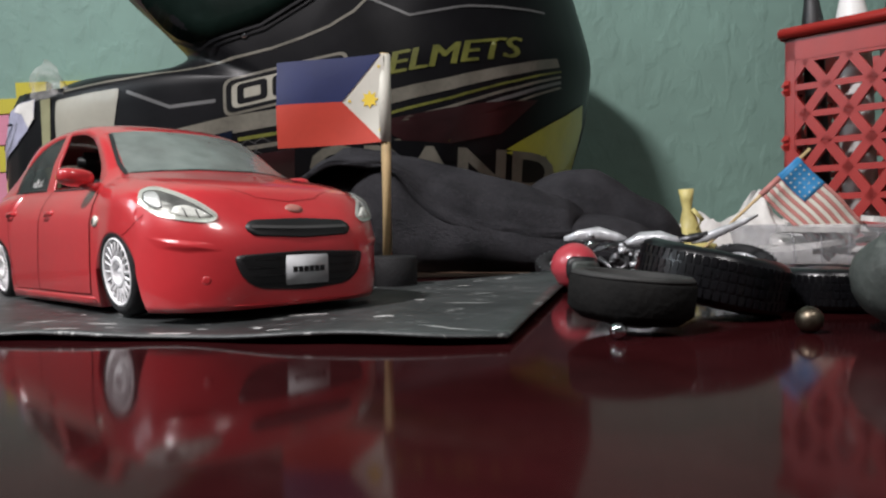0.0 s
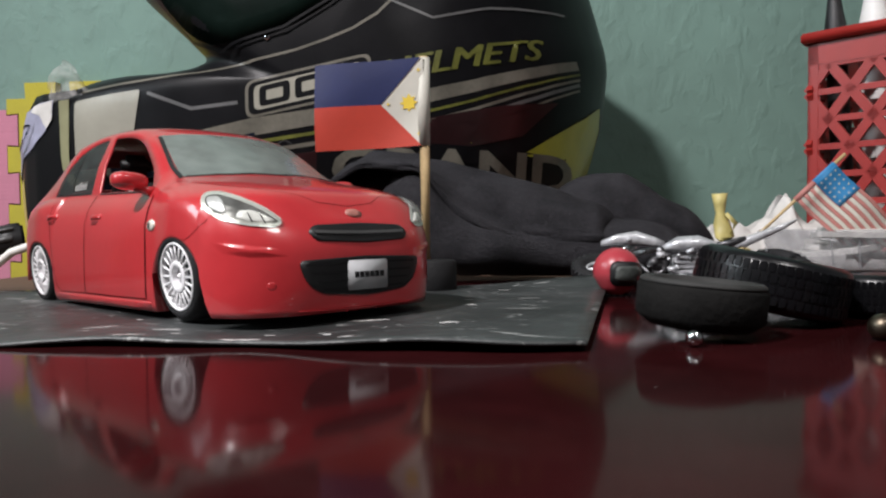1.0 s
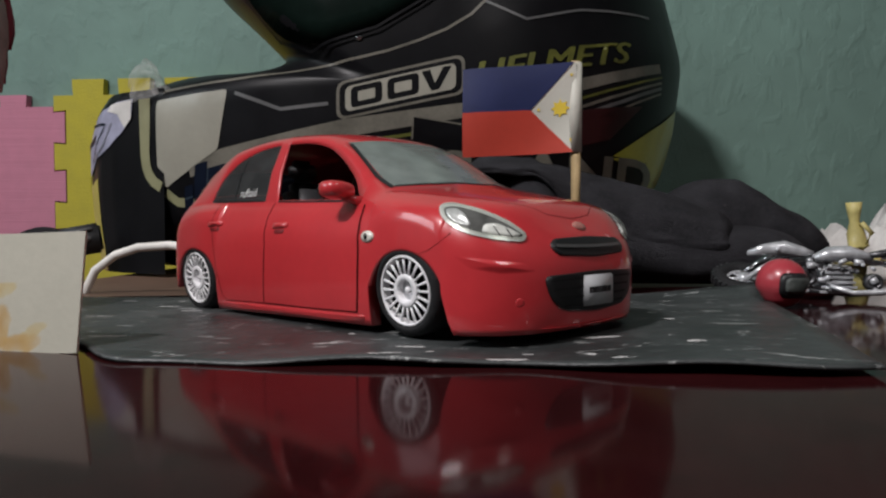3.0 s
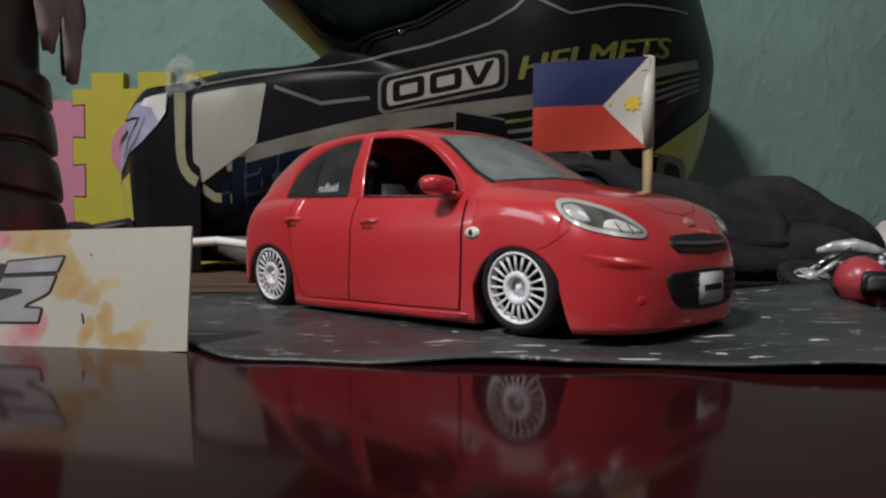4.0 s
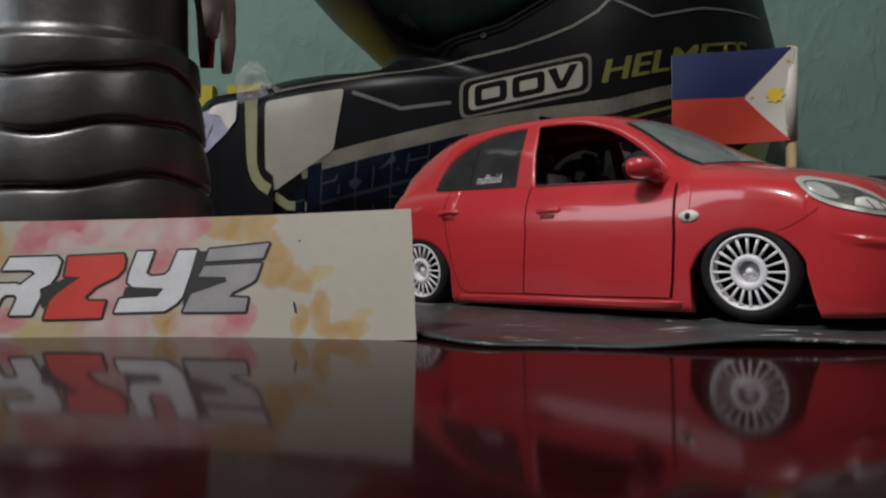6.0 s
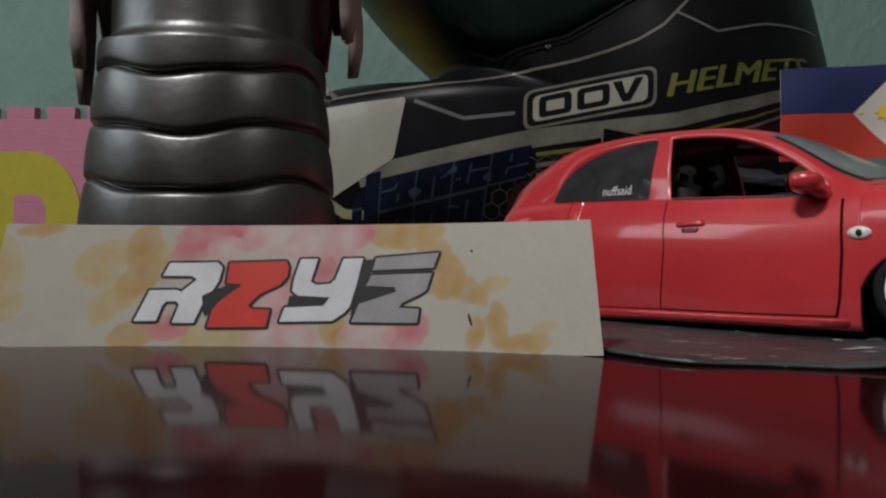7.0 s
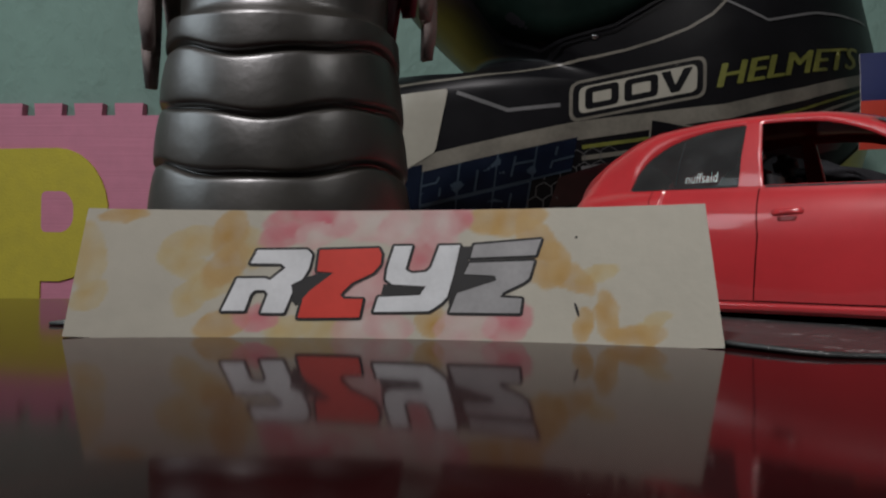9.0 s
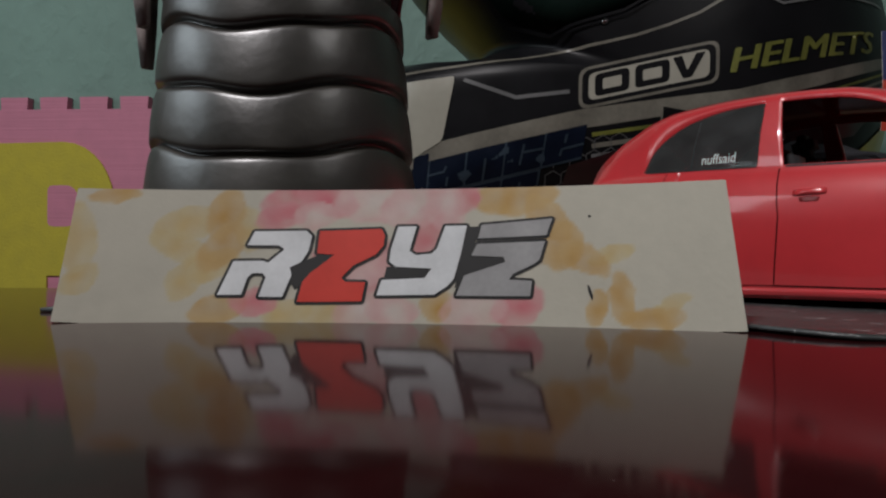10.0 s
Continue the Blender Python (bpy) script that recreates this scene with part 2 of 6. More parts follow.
def tube(bm, points, radius, steps=8):
    """A round bar along points; radius is a number or one for each point."""
    pts = [Vector(p) for p in points]
    rings = []
    for i, p in enumerate(pts):
        way = (pts[min(i + 1, len(pts) - 1)] - pts[max(i - 1, 0)]).normalized()
        q = way.to_track_quat("Z", "Y").to_matrix()
        r = radius[i] if isinstance(radius, (list, tuple)) else radius
        rings.append([bm.verts.new(p + q @ Vector((r * math.cos(2 * math.pi * k / steps), r * math.sin(2 * math.pi * k / steps), 0))) for k in range(steps)])
    for a, b in zip(rings, rings[1:]):
        for k in range(steps):
            bm.faces.new((a[k], a[(k + 1) % steps], b[(k + 1) % steps], b[k]))
    bm.faces.new(rings[0])
    bm.faces.new(rings[-1])
    return bm


def slab(bm, outline, depth, m=None, bevel=0.0):
    """A flat plate: outline in x, y with thickness depth along z."""
    vs = [bm.verts.new((x, y, 0)) for x, y in outline]
    f = bm.faces.new(vs)
    out = bmesh.ops.extrude_face_region(bm, geom=[f])
    top = [g for g in out["geom"] if isinstance(g, bmesh.types.BMVert)]
    bmesh.ops.translate(bm, vec=(0, 0, depth), verts=top)
    if m is not None:
        bmesh.ops.transform(bm, matrix=m, verts=vs + top)
    return bm


def smooth_curve(xs, ys):
    """A smooth function through the given knots (monotone between them)."""
    xs, ys = np.array(xs, float), np.array(ys, float)
    d = np.diff(ys) / np.diff(xs)
    t = np.zeros(len(xs))
    t[0], t[-1] = d[0], d[-1]
    for i in range(1, len(xs) - 1):
        t[i] = 0 if d[i - 1] * d[i] <= 0 else 2 * d[i - 1] * d[i] / (d[i - 1] + d[i])

    def value(x):
        x = min(max(x, xs[0]), xs[-1])
        i = min(max(int(np.searchsorted(xs, x)) - 1, 0), len(d) - 1)
        h = xs[i + 1] - xs[i]
        u = (x - xs[i]) / h
        return float((2 * u**3 - 3 * u**2 + 1) * ys[i] + (u**3 - 2 * u**2 + u) * h * t[i] + (3 * u**2 - 2 * u**3) * ys[i + 1] + (u**3 - u**2) * h * t[i + 1])
    return value


def dense(outline, step):
    """Outline with points added so that no edge is longer than step."""
    out = []
    for i, p in enumerate(outline):
        q = outline[(i + 1) % len(outline)]
        k = max(1, int(math.hypot(q[0] - p[0], q[1] - p[1]) / step))
        out += [(p[0] + (q[0] - p[0]) * j / k, p[1] + (q[1] - p[1]) * j / k) for j in range(k)]
    return out


def rounded(outline, radius, n=5):
    """Outline with its corners rounded."""
    out = []
    for i, p in enumerate(outline):
        a, b = Vector(outline[i - 1]), Vector(outline[(i + 1) % len(outline)])
        p = Vector(p)
        r = min(radius, (a - p).length * 0.45, (b - p).length * 0.45)
        s, e = p + (a - p).normalized() * r, p + (b - p).normalized() * r
        for k in range(n + 1):
            u = k / n
            out.append(tuple((1 - u) ** 2 * s + 2 * u * (1 - u) * p + u * u * e))
    return out


class Skin:
    """A surface on which flat outlines are laid: points (u, v) are thrown along a direction onto it."""

    def __init__(self, bm, origin, right, up, way):
        from mathutils.bvhtree import BVHTree
        self.tree = BVHTree.FromBMesh(bm)
        self.origin, self.right, self.up, self.way = (Vector(a) for a in (origin, right, up, way))
        self.way.normalize()

    def put(self, u, v, lift):
        start = self.origin + self.right * u + self.up * v
        hit, normal, _, _ = self.tree.ray_cast(start, self.way)
        if hit is None:
            hit, normal, _, _ = self.tree.find_nearest(start + self.way * 0.05)
        if normal.dot(self.way) > 0:
            normal = -normal
        return hit + normal * lift


def patch(bm, skin, outline, lift, rings=4, bulge=0.0, step=None, rim=True, soft=1):
    """A panel with the given outline laid on a skin, lifted off it, domed by bulge, with an edge that goes back to the skin."""
    pts = dense(outline, step) if step else outline
    cu, cv = sum(p[0] for p in pts) / len(pts), sum(p[1] for p in pts) / len(pts)
    loops = [[bm.verts.new(skin.put(u, v, 0)) for u, v in pts]] if rim else []
    for r in range(rings):
        s = 1 - r / rings
        loops.append([bm.verts.new(skin.put(cu + (u - cu) * s, cv + (v - cv) * s, lift + bulge * (1 - s * s) ** soft)) for u, v in pts])
    mid = bm.verts.new(skin.put(cu, cv, lift + bulge))
    n = len(pts)
    for a, b in zip(loops, loops[1:]):
        for k in range(n):
            bm.faces.new((a[k], a[(k + 1) % n], b[(k + 1) % n], b[k]))
    for k in range(n):
        bm.faces.new((loops[-1][k], loops[-1][(k + 1) % n], mid))
    return bm


def band(bm, skin, line, width, lift, step):
    """A strip of the given width along a line on a skin."""
    pts = []
    for p, q in zip(line, line[1:]):
        k = max(1, int(math.hypot(q[0] - p[0], q[1] - p[1]) / step))
        pts += [(p[0] + (q[0] - p[0]) * j / k, p[1] + (q[1] - p[1]) * j / k) for j in range(k)]
    pts.append(line[-1])
    rows = []
    for i, p in enumerate(pts):
        a, b = pts[max(i - 1, 0)], pts[min(i + 1, len(pts) - 1)]
        w = width[0] + (width[1] - width[0]) * i / (len(pts) - 1) if isinstance(width, tuple) else width
        dx, dy = b[0] - a[0], b[1] - a[1]
        ln = math.hypot(dx, dy) or 1
        nx, ny = -dy / ln * w / 2, dx / ln * w / 2
        rows.append([bm.verts.new(skin.put(p[0] + nx * s, p[1] + ny * s, lift)) for s in (-1, 0, 1)])
    for a, b in zip(rows, rows[1:]):
        for k in range(2):
            bm.faces.new((a[k], a[k + 1], b[k + 1], b[k]))
    return bm


def letters(bm, text, place, size, shear=0.0, fine=None, extrude=0.0, bold=0.0):
    """The built-in font's letters; place(u, v, w) gives where a point of them goes."""
    cu = bpy.data.curves.new("letters", "FONT")
    cu.body, cu.size, cu.shear, cu.extrude, cu.resolution_u, cu.offset = text, size, shear, extrude, 3, bold
    ob = new("letters", cu)
    me = ob.evaluated_get(bpy.context.evaluated_depsgraph_get()).to_mesh()
    tmp = bmesh.new()
    tmp.from_mesh(me)
    if fine:
        for _ in range(4):
            long = [e for e in tmp.edges if e.calc_length() > fine]
            if not long:
                break
            bmesh.ops.subdivide_edges(tmp, edges=long, cuts=1)
        bmesh.ops.triangulate(tmp, faces=tmp.faces)
    made = {v: bm.verts.new(place(*v.co)) for v in tmp.verts}
    for f in tmp.faces:
        try:
            bm.faces.new([made[v] for v in f.verts])
        except ValueError:
            pass
    tmp.free()
    ob.evaluated_get(bpy.context.evaluated_depsgraph_get()).to_mesh_clear()
    bpy.data.objects.remove(ob)
    return bm


# ---- the setting ----
def plain_panel(name, lo, hi, material, label, category):
    bm = bmesh.new()
    box(bm, lo, hi)
    return tagged(part(name, bm, material, smooth=False), label, category, kind="structure")


TABLE_TURN = 16.0
tab = bmesh.new()
box(tab, (-0.95, -0.75, -0.03), (0.75, 0.0, 0.0), 0.003)
table = tagged(part("table", tab, M_TABLE, smooth=False, m=pose(-0.13, 0.372, 0, 0, 0, TABLE_TURN)), "dark red varnished wooden tabletop with mirror gloss", "table", kind="structure")
for lx in (-0.9, 0.68):
    for ly in (-0.7, -0.08):
        lg = bmesh.new()
        box(lg, (lx, ly, -0.7475), (lx + 0.05, ly + 0.05, -0.031), 0.003)
        part("leg", lg, M_TABLE, table, smooth=False)
plain_panel("wall_back", (-1.35, 0.84, -0.75), (1.6, 0.94, 1.9), M_WALL, "mint green plastered wall with trowel strokes", "wall")
# unseen walls and ceiling, added to close the room and bounce its light
plain_panel("wall_left", (-1.35, -1.6, -0.75), (-1.25, 0.84, 1.9), M_WARM, "plain painted side wall, out of view", "wall")
plain_panel("wall_right", (1.6, -1.6, -0.75), (1.7, 0.94, 1.9), M_WARM, "plain painted side wall, out of view", "wall")
plain_panel("wall_behind", (-1.35, -1.7, -0.75), (1.7, -1.6, 1.9), M_WARM, "plain painted wall behind the view", "wall")
# window frame added out of view round the inferred side light
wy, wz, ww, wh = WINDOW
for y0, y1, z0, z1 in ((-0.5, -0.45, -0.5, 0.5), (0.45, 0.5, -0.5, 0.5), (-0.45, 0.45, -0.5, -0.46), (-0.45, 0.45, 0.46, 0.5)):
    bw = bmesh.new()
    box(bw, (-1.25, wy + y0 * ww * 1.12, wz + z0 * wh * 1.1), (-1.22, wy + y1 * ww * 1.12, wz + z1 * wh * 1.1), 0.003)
    tagged(part("window_frame", bw, M_WHITE, smooth=False), "white painted window frame, added out of view", "window", kind="structure")
plain_panel("floor", (-1.35, -1.7, -0.8), (1.7, 0.94, -0.75), M_BENCH, "brown floor", "floor")
plain_panel("ceiling", (-1.35, -1.7, 1.9), (1.7, 0.94, 1.95), M_WARM, "plain ceiling, out of view", "ceiling")
bn = bmesh.new()
box(bn, (-0.235, 0.42, -0.10), (0.60, 0.824, -0.006), 0.004)
tagged(part("bench", bn, M_BENCH, smooth=False), "brown wooden board behind the table", "bench", kind="structure")
bn = bmesh.new()
box(bn, (-1.0, 0.40, -0.17), (-0.24, 0.835, -0.15), 0.003)
tagged(part("low_shelf", bn, M_BENCH, smooth=False), "low brown board beside the bench", "shelf", kind="structure")


# ---- the mat under the car ----
def mat_height(x, y):
    a = 0.0010 + 0.012 * (x + 0.02) - 0.004 * (y - 0.3)
    return max(0.00085, a + 0.0006 * math.sin(x * 90 + 1.0) * math.exp(-((y - 0.24) / 0.03) ** 2))


def build_mat():
    bm = bmesh.new()
    nx, ny = 70, 34
    top, low = [], []
    for j in range(ny + 1):
        v = j / ny
        y0 = 0.2385 + 0.0008 * math.sin(j)
        for i in range(nx + 1):
            u = i / nx
            x = -0.205 + u * (0.316 + 0.022 * v)
            edge = 0.0015 * math.sin(x * 60) + 0.0008 * math.sin(x * 170 + 1)
            far = 0.357 + 0.10 * (x + 0.15)
            far = min(far, 0.386 + 0.002 * math.sin(x * 80))
            back = min(1.0, max(0.0, (-0.045 - x) / 0.03))          # behind the card the edge runs further back
            y = (0.2375 + 0.0190 * back * back * (3 - 2 * back) + edge) * (1 - v) + far * v
            curl = 0.004 * max(0, v - 0.9) / 0.1 * (0.5 + 0.5 * math.sin(x * 40 + 2))
            z = mat_height(x, y) + curl * (x > -0.1)
            top.append(bm.verts.new((x, y, z)))
            low.append(bm.verts.new((x, y, z - 0.0008)))
    w = nx + 1
    for j in range(ny):
        for i in range(nx):
            k = j * w + i
            bm.faces.new((top[k], top[k + 1], top[k + w + 1], top[k + w]))
            bm.faces.new((low[k], low[k + w], low[k + w + 1], low[k + 1]))
    rim = [j * w for j in range(ny + 1)], [j * w + nx for j in range(ny + 1)], list(range(w)), [ny * w + i for i in range(w)]
    for line in rim:
        for a, b in zip(line, line[1:]):
            bm.faces.new((top[a], top[b], low[b], low[a]))
    ob = part("rubber_mat", bm, M_MAT)
    rng = random.Random(21)
    spots = [(0.0365, 0.2413, 0.0034, 0.0013), (0.010, 0.2425, 0.003, 0.0008), (0.0410, 0.2480, 0.0011, 0.0006), (0.0195, 0.2465, 0.0010, 0.0006), (0.0545, 0.2470, 0.0010, 0.0012), (0.0800, 0.2630, 0.0022, 0.0014), (0.0600, 0.2420, 0.0022, 0.0006)] + [(rng.uniform(-0.12, 0.11), rng.uniform(0.243, 0.37), rng.uniform(0.001, 0.004), rng.uniform(0.0006, 0.0014)) for _ in range(26)]
    for x, y, a, b in spots:
        y = max(y, 0.266) if x < -0.03 else y
        f = bmesh.new()
        turn, ph = rng.uniform(0, 3), rng.uniform(0, 6)
        rim = []
        for k in range(12):
            t = k * math.pi / 6
            r = 1 + 0.35 * math.sin(2 * t + ph) + 0.2 * math.sin(5 * t)
            px, py = x + a * r * math.cos(t), y + b * r * math.sin(t) + 0.25 * a * math.cos(t) * math.sin(turn)
            py = max(py, 0.2379 + 0.0015 * math.sin(px * 60) + 0.0008 * math.sin(px * 170 + 1))
            rim.append(f.verts.new((px, py, mat_height(px, py) + 0.00012)))
        f.faces.new(rim)
        part("paint_fleck", f, M_FLECK, ob)
    return tagged(ob, "thin scuffed black rubber mat with pale paint flecks", "mat")


build_mat()

# ---- the model car (millimetres, x forward, z up from the tyres' foot) ----
MM = 0.001
AXF, AXR, RT, RW, HUB = 51.0, -54.0, 11.6, 8.9, 11.0

CROWN = smooth_curve((-80.9, -79.5, -77, -72, -66, -60, -50, -40, -25, -10, 4, 12, 18, 28, 38, 46, 52, 60, 70, 76, 82, 84.5, 86),
                     (22, 29.5, 36, 42.6, 48.4, 52.8, 56.2, 57.4, 58.2, 57.8, 56.4, 54.6, 52.4, 47.4, 42.0, 38.4, 36.9, 35.1, 33.2, 31.6, 28.4, 26.4, 25))
RAIL_Z = smooth_curve((-80.9, -79.5, -77, -73, -69, -64, -58, -52, -45, -25, -12, 0, 8, 14, 20, 26, 31, 36, 44, 50, 60, 70, 76, 82, 84.5, 86),
                      (20, 25.5, 29.5, 33.2, 36.6, 41.2, 46.6, 50.9, 53.8, 55.4, 55.4, 54.6, 52.3, 50.2, 46.8, 42.4, 38.8, 36.6, 35.7, 34.9, 33.0, 30.8, 29.0, 26.0, 24.2, 23))
RAIL_Y = smooth_curve((-80, -73, -69, -64, -58, -45, -12, 8, 15, 22, 28, 34, 44, 52, 62, 72, 80, 86), (29, 29.5, 28.8, 27.2, 25.2, 23.4, 22.8, 23.6, 24.6, 26, 27.4, 28.6, 29.2, 29, 28.2, 27.6, 27, 26.5))
BELT_Z = smooth_curve((-80.9, -79.5, -77, -73, -69, -62, -54, -45, -12, 15, 30, 36, 44, 56, 66, 74, 80, 84, 86),
                      (18.5, 23.5, 27.2, 31.0, 34.0, 35.8, 36.3, 36.2, 35.2, 34.2, 33.4, 33.2, 33.2, 31.8, 29.4, 27.2, 24.8, 22.4, 21))
BELT_Y = smooth_curve((-80, -76, -68, -58, -45, -12, 15, 26, 33, 42, 56, 66, 76, 86), (31, 32, 32, 30.9, 30.4, 30.2, 30.4, 31.2, 32.2, 33, 33.2, 32.6, 31.6, 31))
SIDE_Y = smooth_curve((-80, -76, -66, -54, -40, 0, 38, 51, 62, 72, 86), (34, 35, 36, 36.5, 35.7, 35.3, 35.6, 36.5, 36.4, 36, 35.6))
TUCK = smooth_curve((0, 1.2, 5, 12, 21, 28, 34, 40), (0.95, 0.965, 0.99, 1.0, 1.0, 0.985, 0.965, 0.95))
PANE_TOP = smooth_curve((-60, -51.2, -50.4, -49.7, -46.9, -43.6, -38.8, -31, -25.7, -19.4, -12.9, -7.7, -0.3, 7.3, 13.7, 20.2, 25.5, 28.2, 30, 40), (36.6, 37.2, 38.8, 41.1, 45.2, 47.9, 50.6, 52.8, 53.5, 53.8, 53.8, 53.7, 52.9, 50.9, 48.0, 43.8, 39.5, 36.0, 34.6, 34))
BOW = smooth_curve((-12, 4, 24, 34, 44, 62), (0, 0.12, 0.8, 1.0, 0.8, 0.0))


def taper(x):
    """How far the plan closes in at the nose and the tail."""
    if x > 50:
        u = (x - 50) / 36.05
        return max(0.0, 1 - u**3.0) ** (1 / 3.2)
    if x < -64:
        u = (-64 - x) / 17.2
        return max(0.0, 1 - u**2.6) ** (1 / 3.0)
    return 1.0


def foot(x):
    """The lower edge of the side: sill and wheel arches."""
    best = 1.3 if x > AXR - 13.6 else 7.2 + 0.35 * (AXR - 13.6 - x)
    for ax in (AXF, AXR):
        d = abs(x - ax)
        if ax == AXF and x - ax > 12.9:
            best = max(best, 11.4 - (d - 12.9) * 10.1 / 2.6)
        elif d < 13.6:
            best = max(best, 7.2 + 13.7 * math.sqrt(1 - (d / 14.3) ** 2))
    return best


def nose(x, z):
    """Leans the front and the tail back with height."""
    if x > 50:
        u = (x - 50) / 36
        b = 4.2 * ((z - 15) / 10) ** 2 if z > 15 else 1.6 * ((15 - z) / 14) ** 3
        return x - b * u**6
    if x < -66:
        u = (-66 - x) / 14
        b = 2.0 * ((z - 14) / 14) ** 2 if z > 14 else 1.0 * ((14 - z) / 12) ** 2
        return x + min(b, 5) * u * u
    return x


LEAN_B = smooth_curve((-40, -16, -12, 4), (0, 0.0, -0.6, 0))


def shorten(x):
    """Draws the nose in towards the front wheels."""
    u = min(max((x - 58) / 28, 0), 1)
    return x - 3.4 * u * u * (3 - 2 * u)


def section(x):
    """Half a section of the car, from the inner lip of the sill to the middle of the roof."""
    s = taper(x)
    zf, zb, yb = foot(x), BELT_Z(x), BELT_Y(x)
    sy = SIDE_Y(x)
    rows = [(x, sy * TUCK(zf) - 3.2, zf + (1.0 if x > 76 else 0.0))]
    for f in (0, 0.06, 0.2, 0.38, 0.56, 0.72, 0.86, 0.95):
        z = zf + (zb - zf) * f
        y = sy * TUCK(z)
        k = max(0, (f - 0.72) / 0.28)
        rows.append((x, y * (1 - k * k) + yb * k * k, z))
    rz, ry = RAIL_Z(x), RAIL_Y(x)
    rows.append((x, yb, zb))
    low = zb + min(0.7, 0.3 * (rz - zb))
    top = max(low + 0.05, min(rz - min(1.6, 0.4 * (rz - zb)), PANE_TOP(x)))
    for z in (low, (low + top) / 2, top, rz):
        f = (z - zb) / max(0.01, rz - zb)
        rows.append((x + 0.22 * LEAN_B(x) * (z - zb), yb + (ry - yb) * f + 0.9 * math.sin(math.pi * f) * (rz - zb) / 18, z))
    bow = 9.0 * BOW(x)
    cz = CROWN(x + bow)
    lean = 0.22 * LEAN_B(x) * (rz - zb)
    for f in (0.9, 0.6, 0.3, 0.0):
        rows.append((x + lean + bow * (1 - f * f), ry * f, rz + (cz - rz) * math.sqrt(max(0, 1 - f**2.4))))
    return [(shorten(nose(a, z)), -y * s, z) for a, y, z in rows]


def car_stations():
    xs = set(np.arange(-80, 79, 2.25).round(2)) | {-80.9, -80.6, -80.2, -79.5, -78.5, 79.6, 81, 82.2, 83.2, 84, 84.7, 85.2, 85.6, 85.85, 85.97, 86.03}
    xs |= {12.5, 36.0, -18.2, -11.5, 29.8, -51.2, -50.8, -50.4, -50.0, -49.2, 64.3, 64.9, 65.6, 66.6, -64.0, -73.0, 10.5, -18.0}
    for ax in (AXF, AXR):
        for d in (13.64, 13.59, 13.4, 12.9, 12.1, 10.9, 9.2, 7.2, 4.8, 2.4, 0):
            xs |= {round(ax + d, 2), round(ax - d, 2)}
    xs = sorted(xs)
    keep = [xs[0]]
    for x in xs[1:]:
        if x - keep[-1] > 0.03:
            keep.append(x)
    return keep


